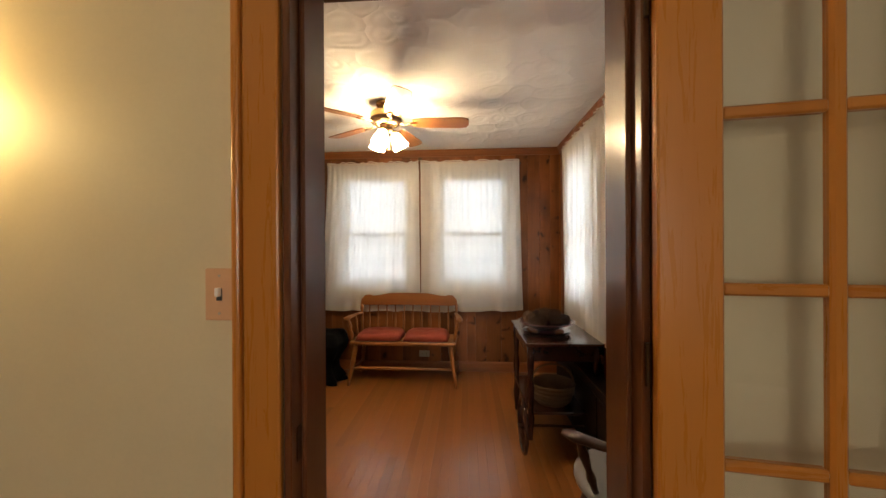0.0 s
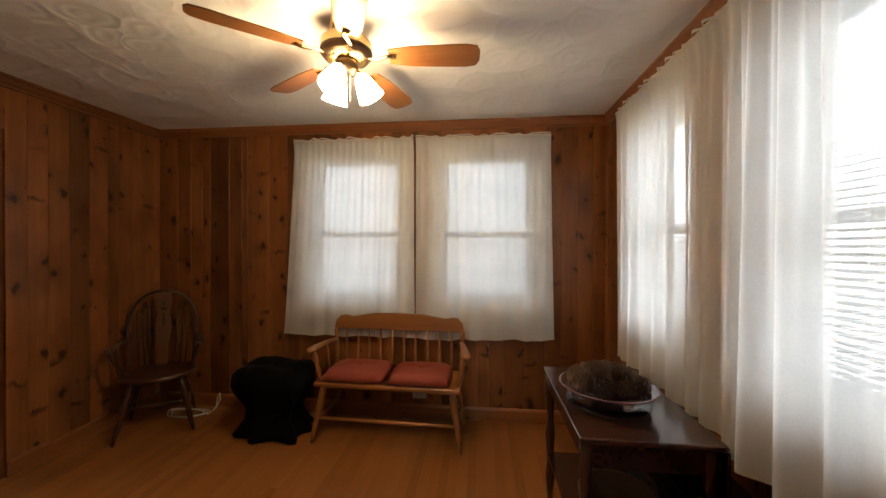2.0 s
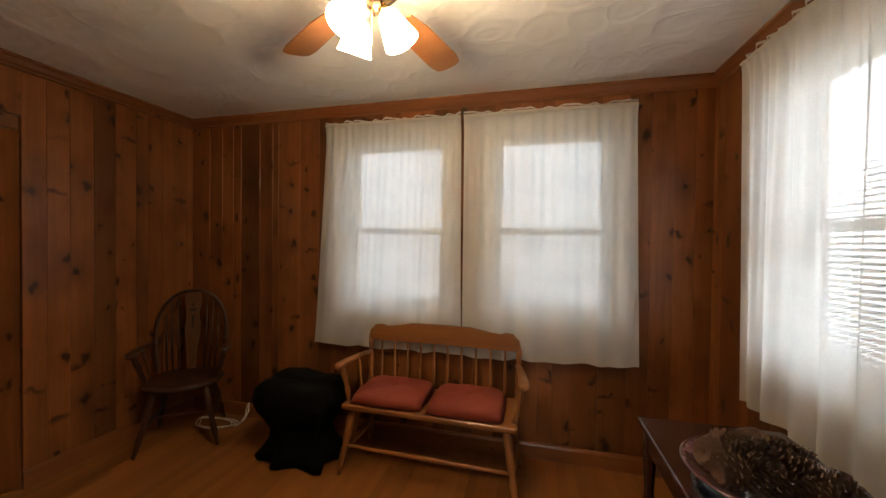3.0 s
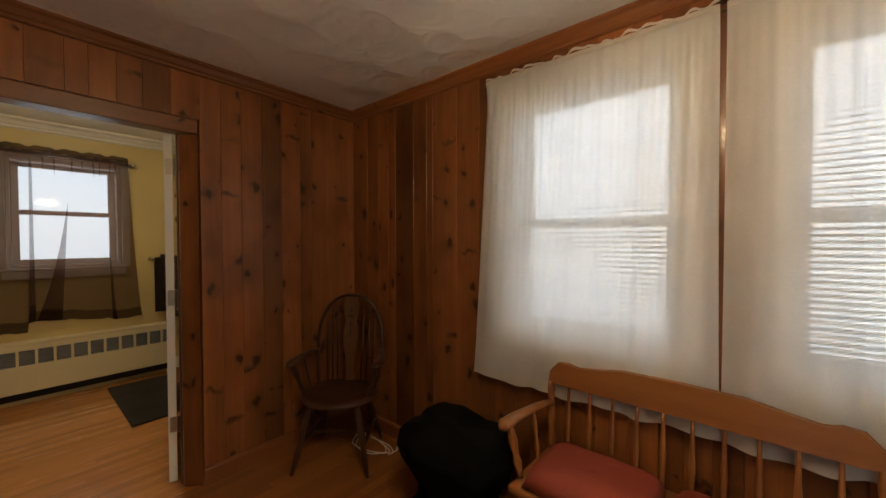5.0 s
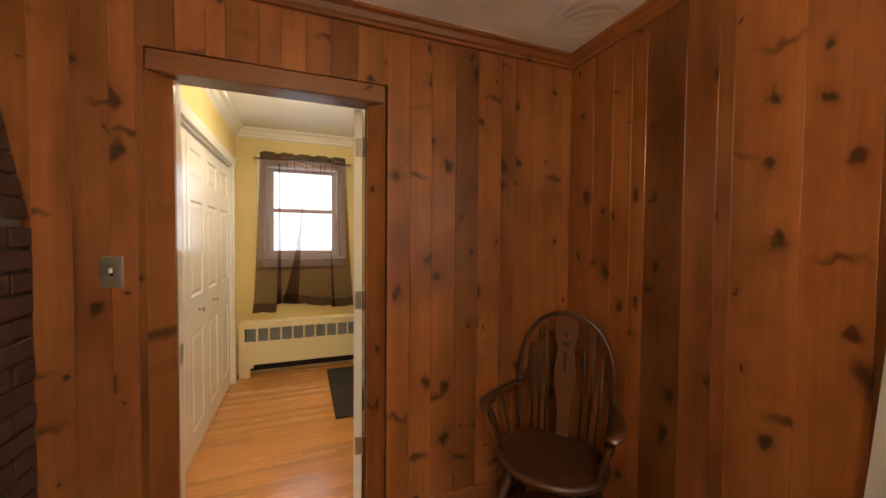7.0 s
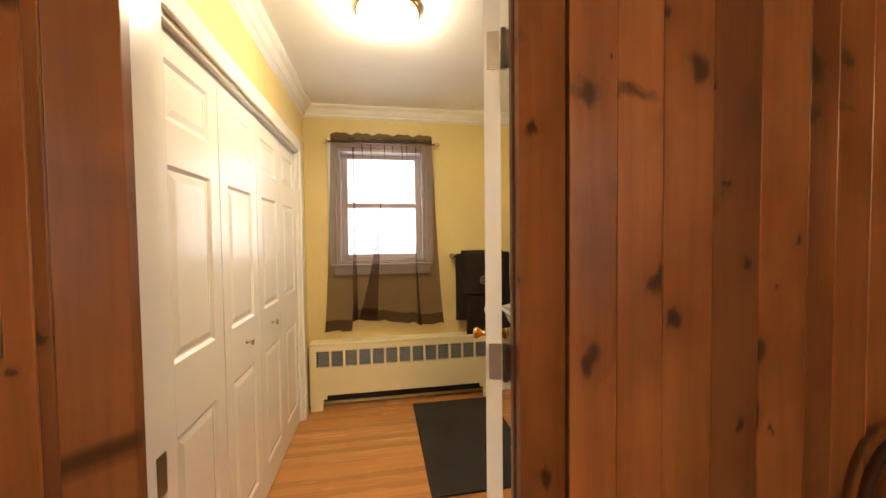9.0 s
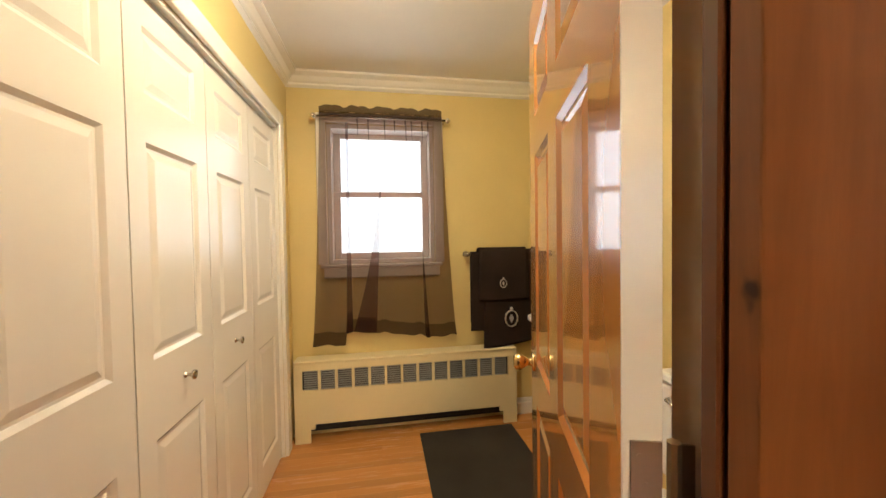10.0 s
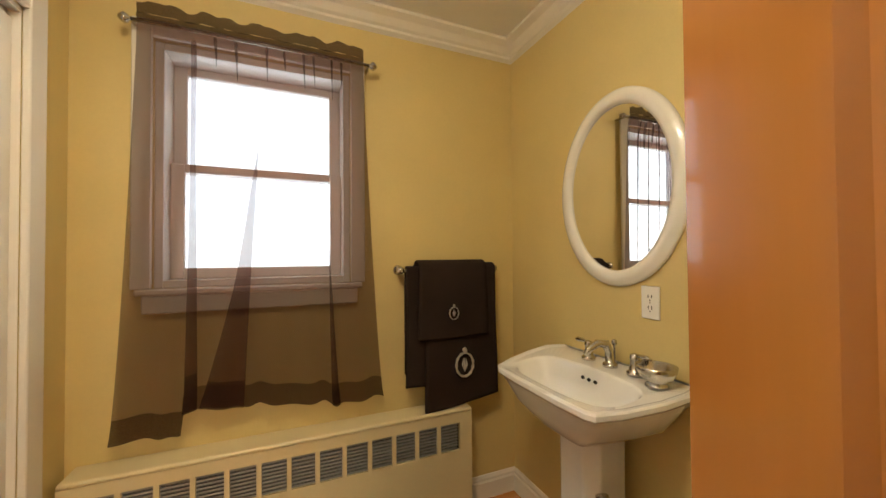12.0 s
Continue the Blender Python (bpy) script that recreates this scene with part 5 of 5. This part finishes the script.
for row in range(19):
    z = 0.006 + row * 0.0755
    x = FX0 + (0.0 if row % 2 else -0.105)
    while x < FX1:
        a, b = max(x, FX0), min(x + 0.202, FX1)
        if b - a > 0.03:
            br = part("brick", rbox(0, -0.016, 0, b - a, 0.016, 0.066, 0.004), M_brick, fire)
            br.location = (a, 1.902 + rnd.uniform(-0.003, 0.004), z)
        x += 0.212
tilt = math.degrees(math.atan2(0.11, 0.61))
for row in range(8):
    s = 0.010 + row * 0.0755
    x = FX0 + (0.0 if row % 2 else -0.105)
    while x < FX1:
        a, b = max(x, FX0), min(x + 0.202, FX1)
        if b - a > 0.03:
            br = part("brick", rbox(0, -0.016, 0, b - a, 0.016, 0.066, 0.004), M_brick, fire)
            br.matrix_basis = pose(a, 1.902 - s * math.sin(radians(tilt)), 1.45 + s * math.cos(radians(tilt)), tilt, 0, 0)
        x += 0.212

cab = thing("pine_cabinet", "tall pine cabinet built in beside the entrance", "cabinet", pose(0, 0, 0))
part("side", rbox(-0.69, YS + 0.022, 0, -0.67, 1.67, 1.94, 0.003), M_plank, cab, "knotty pine side panel")
part("side", rbox(-1.285, YS + 0.022, 0, -1.265, 1.65, 1.94, 0.003), M_plank, cab)
part("top", rbox(-1.285, YS + 0.022, 1.94, -0.67, 1.67, 1.96, 0.003), M_pine_x, cab)
part("back", rbox(-1.264, YS + 0.022, 0, -0.691, YS + 0.032, 1.939, 0.002), M_plank, cab)
for x0, x1 in ((-1.263, -0.979), (-0.977, -0.692)):
    dr = part("door", rbox(x0, 1.646, 0.08, x1, 1.668, 1.93, 0.004), M_plank, cab)
    part("knob", tube(bmesh.new(), [(x1 - 0.04 if x0 < -1.1 else x0 + 0.04, 1.668 + k, 1.0) for k in (0, 0.012, 0.02, 0.03)], [0.006, 0.006, 0.016, 0.012], 12), M_bronze, dr)
part("plinth", rbox(-1.264, 1.60, 0, -0.691, 1.62, 0.08, 0.002), M_plank, cab)

# ---- bathroom ----
rad = thing("radiator_cover", "cream enamelled radiator cover with a louvred grille", "radiator cover", pose(0, 0, 0))
RX, RY0, RY1, RZ = -5.128, 2.190, 3.738, 0.555
GY0, GY1 = 2.242, 3.673
gz0, gz1 = RZ - 0.20, RZ - 0.067
n_g = 13
gw = (GY1 - GY0) / n_g


def cover_front():
    b = bmesh.new()
    x0, x1 = RX - 0.018, RX
    box(b, x0, RY0, gz1, x1, RY1, RZ - 0.020)
    box(b, x0, RY0, 0.125, x1, RY1, gz0)
    box(b, x0, RY0, gz0, x1, GY0, gz1)
    box(b, x0, GY1, gz0, x1, RY1, gz1)
    for k in range(1, n_g):
        y = GY0 + k * gw
        box(b, x0, y - 0.009, gz0, x1, y + 0.009, gz1)
    box(b, x0, RY0, 0, x1, RY0 + 0.10, 0.125)
    box(b, x0, RY1 - 0.10, 0, x1, RY1, 0.125)
    for s, y in ((1, RY0 + 0.10), (-1, RY1 - 0.10)):
        box(b, x0, min(y, y + s * 0.03), 0.09, x1, max(y, y + s * 0.03), 0.125)
    return b


part("front", cover_front(), M_cover, rad)
part("top", rbox(BW + 0.001, RY0, RZ - 0.020, RX + 0.006, RY1, RZ, 0.010, 3), M_cover, rad)
part("side", rbox(BW + 0.001, RY1 - 0.016, 0, RX - 0.018, RY1, RZ - 0.020, 0.002), M_cover, rad)
part("side", rbox(BW + 0.001, RY0, 0, RX - 0.018, RY0 + 0.016, RZ - 0.020, 0.002), M_cover, rad)
# plain block coloured near-black as the shade behind the louvres
part("core", rbox(BW + 0.03, RY0 + 0.03, 0.05, RX - 0.06, RY1 - 0.03, 0.50, 0.004), M_dark, rad, "dark block for the shade inside")
for k in range(n_g):
    y0, y1 = GY0 + k * gw + 0.010, GY0 + (k + 1) * gw - 0.010
    g = bmesh.new()
    for j in range(9):
        z = gz0 + 0.004 + j * (gz1 - gz0) / 9
        box(g, RX - 0.016, y0, z, RX - 0.006, y1, z + 0.0075)
    part("grille", g, M_grille, rad, "grey louvres")

# towels on their bar
bar = thing("towel_bar", "brushed nickel towel bar with ball ends", "towel bar", pose(BW + 0.07, 3.395, 1.237))
part("pole", tube(bmesh.new(), [(0, 0, 0), (0, 0.50, 0)], 0.008, 10), M_chrome, bar, smooth=True)
for y, s in ((0, -1), (0.50, 1)):
    part("post", tube(bmesh.new(), [(-0.069, y, 0), (-0.06, y, 0), (-0.058, y, 0), (-0.01, y, 0)], [0.024, 0.022, 0.010, 0.010], 14), M_chrome, bar, smooth=True)
    fb = bmesh.new()
    bmesh.ops.create_uvsphere(fb, u_segments=16, v_segments=10, radius=0.020, matrix=pose(0, y + s * 0.006, 0))
    part("ball_end", fb, M_chrome, bar, smooth=True)


def towel(label, y0, y1, drop, back, thick, out, seed, slant=0.0, z_top=1.235):
    """A towel hung over the bar; profile across x, swept along y with soft waves."""
    th = thing("towel", label, "towel", pose(BW + 0.07, 0, z_top), group="towels on the bar")
    b = bmesh.new()
    r = 0.010 + out
    path = [(-r, -back)] + [(-r, -back * k) for k in (0.6, 0.3)] + [(r * math.cos(math.pi * (1 - k / 6)), r * math.sin(math.pi * k / 6)) for k in range(7)] + [(r, -drop * k) for k in (0.15, 0.3, 0.45, 0.6, 0.75, 0.9, 0.97, 1.0)]
    ny = 16
    rows = []
    for i in range(ny + 1):
        u = i / ny
        row = []
        for j, (x, z) in enumerate(path):
            q = max(0.0, -z / drop) if x > 0 else 0
            y = y0 + (y1 - y0) * u + (0.012 * q * (0.5 - u) * 2 * math.sin(seed + 3 * q))
            zz = z + (slant * u * q if x > 0 else 0) + 0.004 * math.sin(5 * u + seed) * q
            edge = 0.006 * (1 if q > 0.96 and 0.05 < u < 0.95 else 0)
            row.append(b.verts.new((x + 0.006 * q * math.sin(4.5 * u + seed) + edge * 0.3, y, zz)))
        rows.append(row)
    for a, c in zip(rows, rows[1:]):
        for j in range(len(path) - 1):
            b.faces.new((a[j], a[j + 1], c[j + 1], c[j]))
    body = part("cloth", b, M_towel, th, smooth=True)
    sol = body.modifiers.new("thick", "SOLIDIFY")
    sol.thickness, sol.offset = thick, 0.0
    return th, r


def emblem(th, x, y, z, s):
    """A small embroidered wreath with a leaf motif inside."""
    b = bmesh.new()
    ring = [(x, y + s * 0.80 * math.cos(a), z + s * math.sin(a)) for a in [2 * math.pi * k / 22 for k in range(23)]]
    tube(b, ring, [s * (0.13 + 0.08 * (k % 2)) for k in range(23)], 6, 0.5)
    part("wreath", b, M_silver, th, "silver embroidered wreath", smooth=True)
    b = bmesh.new()
    for a in (-0.45, 0.0, 0.45):
        tube(b, [(x, y, z - s * 0.55), (x, y + s * 0.5 * math.sin(a), z), (x, y + s * 0.25 * math.sin(a), z + s * 0.55)], [s * 0.06, s * 0.14, s * 0.03], 6, 0.5)
    part("leaf_motif", b, M_silver, th)
    b = bmesh.new()
    bmesh.ops.create_uvsphere(b, u_segments=8, v_segments=6, radius=s * 0.22, matrix=pose(x, y, z + s * 1.25))
    part("crest", b, M_silver, th, smooth=True)


t1, r1 = towel("large dark brown bath towel folded over the bar", 3.415, 3.56, 0.555, 0.5, 0.012, 0.006, 1.0)
t2, r2 = towel("dark brown hand towel with a silver emblem hung askew", 3.510, 3.890, 0.69, 0.55, 0.012, 0.020, 2.2, slant=0.05)
emblem(t2, r2 + 0.014, 3.706, -0.471, 0.058)
t3, r3 = towel("small dark brown washcloth with a silver emblem", 3.470, 3.830, 0.330, 0.30, 0.010, 0.036, 3.0)
emblem(t3, r3 + 0.013, 3.643, -0.210, 0.030)

mat = part("bath_mat", rbox(-5.09, 3.015, 0.0005, -3.98, 3.68, 0.014, 0.006, 2), M_rug)
tagged(mat, "plain dark brown bath mat on the wood floor", "bath mat")

# pedestal sink
sink = thing("pedestal_sink", "white porcelain pedestal sink with chamfered front corners", "sink", pose(-4.537, BN - 0.002, 0))


def ring_pts(w_, d_, y0):
    """Outline from the wall: half-width at the back and depth; the sides draw in towards a straight front."""
    side = [(-w_ * 0.93, y0), (-w_, y0 - d_ * 0.20), (-w_ * 0.98, y0 - d_ * 0.45), (-w_ * 0.89, y0 - d_ * 0.76), (-w_ * 0.79, y0 - d_ * 0.955), (-w_ * 0.70, y0 - d_ * 0.985), (-w_ * 0.36, y0 - d_)]
    return side + [(-x, y) for x, y in side[::-1]]


def basin():
    b = bmesh.new()
    levels = [(0.10, 0.22, -0.05, 0.668), (0.15, 0.27, -0.04, 0.69), (0.235, 0.335, -0.015, 0.745), (0.290, 0.376, 0.0, 0.805), (0.304, 0.386, 0.0, 0.824), (0.318, 0.396, 0.0, 0.834), (0.326, 0.400, 0.0, 0.840), (0.326, 0.400, 0.0, 0.854), (0.321, 0.395, 0.0, 0.860), (0.308, 0.383, 0.0, 0.858), (0.298, 0.374, 0.0, 0.854)]
    bowl = [(0.250, 0.118, 0.355, 0.852), (0.242, 0.124, 0.348, 0.842), (0.220, 0.140, 0.332, 0.80), (0.180, 0.165, 0.315, 0.755), (0.10, 0.20, 0.28, 0.727), (0.03, 0.23, 0.255, 0.722)]

    def lift(x, y, z):
        """The rim rises towards the wall."""
        return (x, y, z + 0.036 * max(0.0, min(1.0, (y + 0.40) / 0.32)) * max(0.0, min(1.0, (z - 0.74) / 0.10)))

    def closed(pts):
        """The outline with two points set between each pair."""
        return [tuple(p[k] + (q[k] - p[k]) * f for k in (0, 1)) for p, q in zip(pts, pts[1:] + pts[:1]) for f in (0.0, 1 / 3, 2 / 3)]
    rings_ = [[lift(x, y, z) for x, y in closed(ring_pts(w_, d_, y0))] for w_, d_, y0, z in levels]
    for w_, d0, d1, z in bowl:
        cy, ry = -(d0 + d1) / 2, (d1 - d0) / 2
        ring = []
        for x, y, _ in rings_[len(levels) - 1]:
            ca, sa = x / 0.30, (y + 0.23) / 0.19
            q = (abs(ca) ** 3.2 + abs(sa) ** 3.2) ** (1 / 3.2)
            ring.append(lift(w_ * ca / q, cy + ry * sa / q, z))
        rings_.append(ring)
    rings_ = [[b.verts.new(p) for p in r] for r in rings_]
    n = len(rings_[0])
    for r0, r1_ in zip(rings_, rings_[1:]):
        for k in range(n):
            b.faces.new((r0[k], r0[(k + 1) % n], r1_[(k + 1) % n], r1_[k]))
    b.faces.new(rings_[0][::-1])
    b.faces.new(rings_[-1])
    return b


bas = part("basin", basin(), M_porc, sink)
for f in bas.data.polygons:
    f.use_smooth = f.center.z < 0.822 or (abs(f.center.x) < 0.25 and -0.367 < f.center.y < -0.119)
ped = bmesh.new()
levels = [(0.13, 0.0), (0.13, 0.05), (0.112, 0.09), (0.100, 0.20), (0.098, 0.50), (0.100, 0.685)]
rings_ = [[ped.verts.new((r * x - 0.018, -0.14 + r * 0.85 * y, z)) for x, y in ((-1, -0.5), (-0.55, -1), (0.55, -1), (1, -0.5), (1, 0.9), (-1, 0.9))] for r, z in levels]
for r0, r1_ in zip(rings_, rings_[1:]):
    for k in range(6):
        ped.faces.new((r0[k], r0[(k + 1) % 6], r1_[(k + 1) % 6], r1_[k]))
ped.faces.new(rings_[0][::-1])
ped.faces.new(rings_[-1])
bev(ped, 0.006, 2)
part("pedestal", ped, M_porc, sink)
for x in (-0.03, 0.0, 0.03):
    part("overflow_hole", tube(bmesh.new(), [(x, -0.1475, 0.848), (x, -0.153, 0.846)], 0.007, 10), M_dark, sink)
part("trap", tube(bmesh.new(), [(0.10, -0.20, 0.50), (0.13, -0.20, 0.42), (0.17, -0.15, 0.40), (0.19, -0.06, 0.42), (0.19, -0.004, 0.42)], [0.022, 0.022, 0.026, 0.02, 0.02], 12), M_chrome, sink, "chrome waste pipe", smooth=True)
part("stop_valve", tube(bmesh.new(), [(0.30, -0.004, 0.46), (0.30, -0.05, 0.46), (0.30, -0.06, 0.46), (0.30, -0.085, 0.46)], [0.014, 0.010, 0.022, 0.020], 12), M_chrome, sink, "chrome stop valve", smooth=True)

tap = thing("basin_faucet", "brushed nickel faucet with two lever handles", "faucet", pose(-4.517, BN - 0.068, 0.8905))
part("spout", tube(bmesh.new(), [(0, 0, 0), (0, 0, 0.012), (0, 0, 0.014), (0, -0.004, 0.055), (0, -0.02, 0.085), (0, -0.06, 0.092), (0, -0.10, 0.075), (0, -0.118, 0.056)], [0.026, 0.026, 0.017, 0.015, 0.016, 0.014, 0.012, 0.011], 14), M_chrome, tap, smooth=True)
part("lift_rod", tube(bmesh.new(), [(0, 0.022, 0.0), (0, 0.022, 0.075), (0, 0.022, 0.08), (0, 0.022, 0.093), (0, 0.022, 0.099)], [0.004, 0.004, 0.010, 0.010, 0.004], 10), M_chrome, tap, smooth=True)
for s in (-1, 1):
    hb = part("valve", tube(bmesh.new(), [(s * 0.105, 0, z) for z in (0, 0.010, 0.014, 0.03, 0.05, 0.056, 0.07, 0.075)], [0.027, 0.027, 0.02, 0.016, 0.013, 0.016, 0.014, 0.004], 16), M_chrome, tap, smooth=True)
    part("lever", tube(bmesh.new(), [(s * 0.105, 0, 0.064), (s * 0.125, -0.002, 0.070), (s * 0.155, -0.004, 0.070), (s * 0.170, -0.004, 0.068)], [0.007, 0.006, 0.009, 0.004], 10), M_chrome, hb, smooth=True)

dish = thing("soap_dish", "small pewter soap bowl on the sink's rim", "soap dish", pose(-4.312, BN - 0.095, 0.8885))
part("bowl", lathe([(0.02, 0), (0.034, 0.001), (0.032, 0.008), (0.02, 0.014), (0.045, 0.026), (0.058, 0.050), (0.060, 0.066), (0.056, 0.066), (0.042, 0.03), (0.01, 0.02)], 28), M_chrome, dish, smooth=True)

mir = thing("oval_mirror", "oval wall mirror in a white painted frame", "mirror", pose(-4.535, BN - 0.001, 1.563))
mw, mh = 0.262, 0.348
fr = bmesh.new()
nseg = 64
prof = [(-0.028, 0.0), (-0.030, -0.016), (-0.014, -0.026), (0.008, -0.024), (0.022, -0.014), (0.030, -0.010), (0.030, 0.0)]
rows_ = []
for k in range(nseg):
    a = 2 * math.pi * k / nseg
    rows_.append([fr.verts.new(((mw + o) * math.cos(a), y, (mh + o) * math.sin(a))) for o, y in prof])
for k in range(nseg):
    a, c = rows_[k], rows_[(k + 1) % nseg]
    for j in range(len(prof) - 1):
        fr.faces.new((a[j], a[j + 1], c[j + 1], c[j]))
part("frame", fr, M_white, mir, "white painted frame", smooth=True)
gl = bmesh.new()
lo = [gl.verts.new(((mw - 0.02) * math.cos(2 * math.pi * k / nseg), -0.004, (mh - 0.02) * math.sin(2 * math.pi * k / nseg))) for k in range(nseg)]
hi = [gl.verts.new((v.co.x, -0.008, v.co.z)) for v in lo]
gl.faces.new(lo[::-1])
gl.faces.new(hi)
for k in range(nseg):
    gl.faces.new((lo[k], lo[(k + 1) % nseg], hi[(k + 1) % nseg], hi[k]))
part("glass", gl, M_mirror, mir, "silvered glass")

# toilet beside the sink, seen through the gap behind the door
toi = thing("toilet", "white porcelain toilet with its lid down", "toilet", pose(-3.66, BN - 0.012, 0))
part("tank", rbox(-0.235, -0.20, 0.40, 0.235, 0.0, 0.78, 0.02, 3), M_porc, toi)
part("tank_lid", rbox(-0.245, -0.21, 0.781, 0.245, 0.004, 0.82, 0.012, 3), M_porc, toi)
part("flush_lever", tube(bmesh.new(), [(-0.18, -0.20, 0.72), (-0.18, -0.215, 0.72), (-0.12, -0.22, 0.712)], [0.010, 0.008, 0.006], 8), M_chrome, toi, "chrome flush lever", smooth=True)
part("bowl", lathe([(0.10, 0.0), (0.115, 0.03), (0.10, 0.12), (0.12, 0.24), (0.17, 0.34), (0.185, 0.385), (0.02, 0.388)], 30, (0, -0.45, 0), 1.0, 1.35), M_porc, toi, smooth=True)
part("foot", rbox(-0.10, -0.40, 0.0, 0.10, -0.10, 0.39, 0.02, 2), M_porc, toi)
part("seat_lid", lathe([(0.02, 0.389), (0.19, 0.389), (0.195, 0.40), (0.185, 0.418), (0.02, 0.422)], 30, (0, -0.45, 0), 1.0, 1.32), M_porc, toi, smooth=True)

# paper roll on the wall between sink and toilet
tp = thing("toilet_paper_holder", "nickel wall holder with a white toilet paper roll", "paper holder", pose(-4.10, BN, 0.62))
for x in (-0.075, 0.075):
    part("bracket", tube(bmesh.new(), [(x, -0.0005, 0.03), (x, -0.012, 0.03), (x, -0.016, 0.028), (x, -0.055, 0.012), (x, -0.075, 0.0), (x, -0.088, -0.002)], [0.024, 0.022, 0.010, 0.009, 0.013, 0.006], 14), M_chrome, tp, smooth=True)
part("spindle", tube(bmesh.new(), [(-0.074, -0.075, 0.0), (0.074, -0.075, 0.0)], 0.008, 12), M_chrome, tp, smooth=True)
rl = bmesh.new()
ends = [[rl.verts.new((x, -0.075 + r * math.cos(a), -0.012 + r * math.sin(a))) for a in [2 * math.pi * k / 28 for k in range(28)]] for r, x in ((0.020, -0.052), (0.055, -0.052), (0.056, 0.0), (0.055, 0.052), (0.020, 0.052))]
for r0, r1_ in zip(ends, ends[1:] + ends[:1]):
    for k in range(28):
        rl.faces.new((r0[k], r0[(k + 1) % 28], r1_[(k + 1) % 28], r1_[k]))
part("paper_roll", rl, M_plastic, tp, "white paper roll")

# ---- boards of walls and floors ----


def board(parent, name, b, mat, w=0.003):
    """One board with eased edges along its length."""
    x0, y0, z0, x1, y1, z1 = b
    bm = bmesh.new()
    box(bm, x0, y0, z0, x1, y1, z1)
    long = max(range(3), key=lambda k: b[k + 3] - b[k])
    es = [e for e in bm.edges if abs((e.verts[0].co - e.verts[1].co)[long]) > 1e-4]
    bmesh.ops.bevel(bm, geom=es, offset=w, segments=1, affect="EDGES")
    return part(name, bm, mat, parent)


def plank_wall(parent, axis, face, back, a0, a1, holes, seed, cuts=()):
    rnd = random.Random(seed)
    edges = [a0]
    for c in cuts:
        edges.append(c)
    while edges[-1] < a1 - 0.03:
        edges.append(min(a1, edges[-1] + rnd.choice((0.095, 0.115, 0.125, 0.14, 0.165, 0.19))))
    for p, q in zip(edges, edges[1:]):
        cutz = [(0.0, CEIL)]
        for h0, h1, hz0, hz1 in holes:
            if p < h1 - 0.005 and q > h0 + 0.005:
                # boards meeting an opening are cut round it
                parts_ = []
                for z0, z1 in cutz:
                    if z0 < hz0:
                        parts_.append((z0, hz0))
                    if hz1 < z1:
                        parts_.append((hz1, z1))
                for lo, hi in ((p, h0), (h1, q)):
                    if hi - lo > 0.012 and lo >= p and hi <= q:
                        put_board(parent, axis, face, back, lo, hi, hz0, hz1)
                cutz = parts_
        for z0, z1 in cutz:
            put_board(parent, axis, face, back, p, q, z0, z1)


def put_board(parent, axis, face, back, p, q, z0, z1):
    g = 0.0003
    lo, hi = min(face, back), max(face, back)
    if axis == "x":
        board(parent, "plank", (lo, p + g, z0, hi, q - g, z1), M_plank, 0.002)
    else:
        board(parent, "plank", (p + g, lo, z0, q - g, hi, z1), M_plank, 0.002)


plank_wall(wall_north, "y", YN, YN + 0.0195, XW - 0.015, XE + 0.015, [(a, b, WZ0, WZ1) for a, b in NWIN], 4, (-2.625, -2.499, -2.39, -2.314, -2.135, -2.014, -1.961, -1.766, -1.601))
plank_wall(wall_west, "x", XW, XW - 0.0615, YS, YN, [(DN0 - 0.072, DN1 + 0.072, 0, DH + 0.082)], 9, (1.33, 1.47, 1.61, 1.76, 1.911, 2.02, 2.127, 2.208, 2.33, 2.43, 2.50, 2.62, 2.70, 2.80, 2.90, 3.02, 3.152, 3.261, 3.372, 3.499, 3.626, 3.76, 3.843, 3.948, 4.15))
plank_wall(wall_east, "x", XE, XE + 0.0195, YS, YN, [(a, b, WZ0, WZ1) for a, b in EWIN], 12)
plank_wall(wall_south, "y", YS, YS - 0.0195, XW - 0.015, XE + 0.015, [(DL0, DL1, 0, DLH)], 14)


def strip_floor(name, x0, x1, y0, y1, pitch, seed, label, mat=None):
    rnd = random.Random(seed)
    bm = bmesh.new()
    box(bm, x0, y0, -0.0155, x1, y1, -0.013)
    fl = setting(name, bm, M_core, label, "floor")
    x = x0
    while x < x1 - 0.01:
        xe = min(x1, x + pitch)
        y = y0 - rnd.uniform(0, 0.9)
        while y < y1:
            ye = y + rnd.uniform(0.8, 2.1)
            a, b = max(y, y0), min(ye, y1)
            if b - a > 0.03:
                board(fl, "floor_board", (x + 0.0001, a + 0.0001, -0.0125, xe - 0.0001, b - 0.0001, 0.0), mat or M_floor, 0.0006)
            y = ye
        x = xe
    return fl


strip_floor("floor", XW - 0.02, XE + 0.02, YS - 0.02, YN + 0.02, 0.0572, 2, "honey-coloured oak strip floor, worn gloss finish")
# same oak as the main floor, in its brightened copy
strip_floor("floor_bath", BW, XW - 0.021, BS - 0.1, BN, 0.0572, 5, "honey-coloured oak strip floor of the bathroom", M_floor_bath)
strip_floor("floor_living", -2.6, 2.6, -0.6, YS - 0.021, 0.0572, 6, "oak strip floor of the living room")
bm = bmesh.new()
box(bm, -2.6, -2.6, -0.0155, 2.6, -0.6, -0.001)
setting("floor_living_rear", bm, M_floor, "plain oak floor behind the walk", "floor")
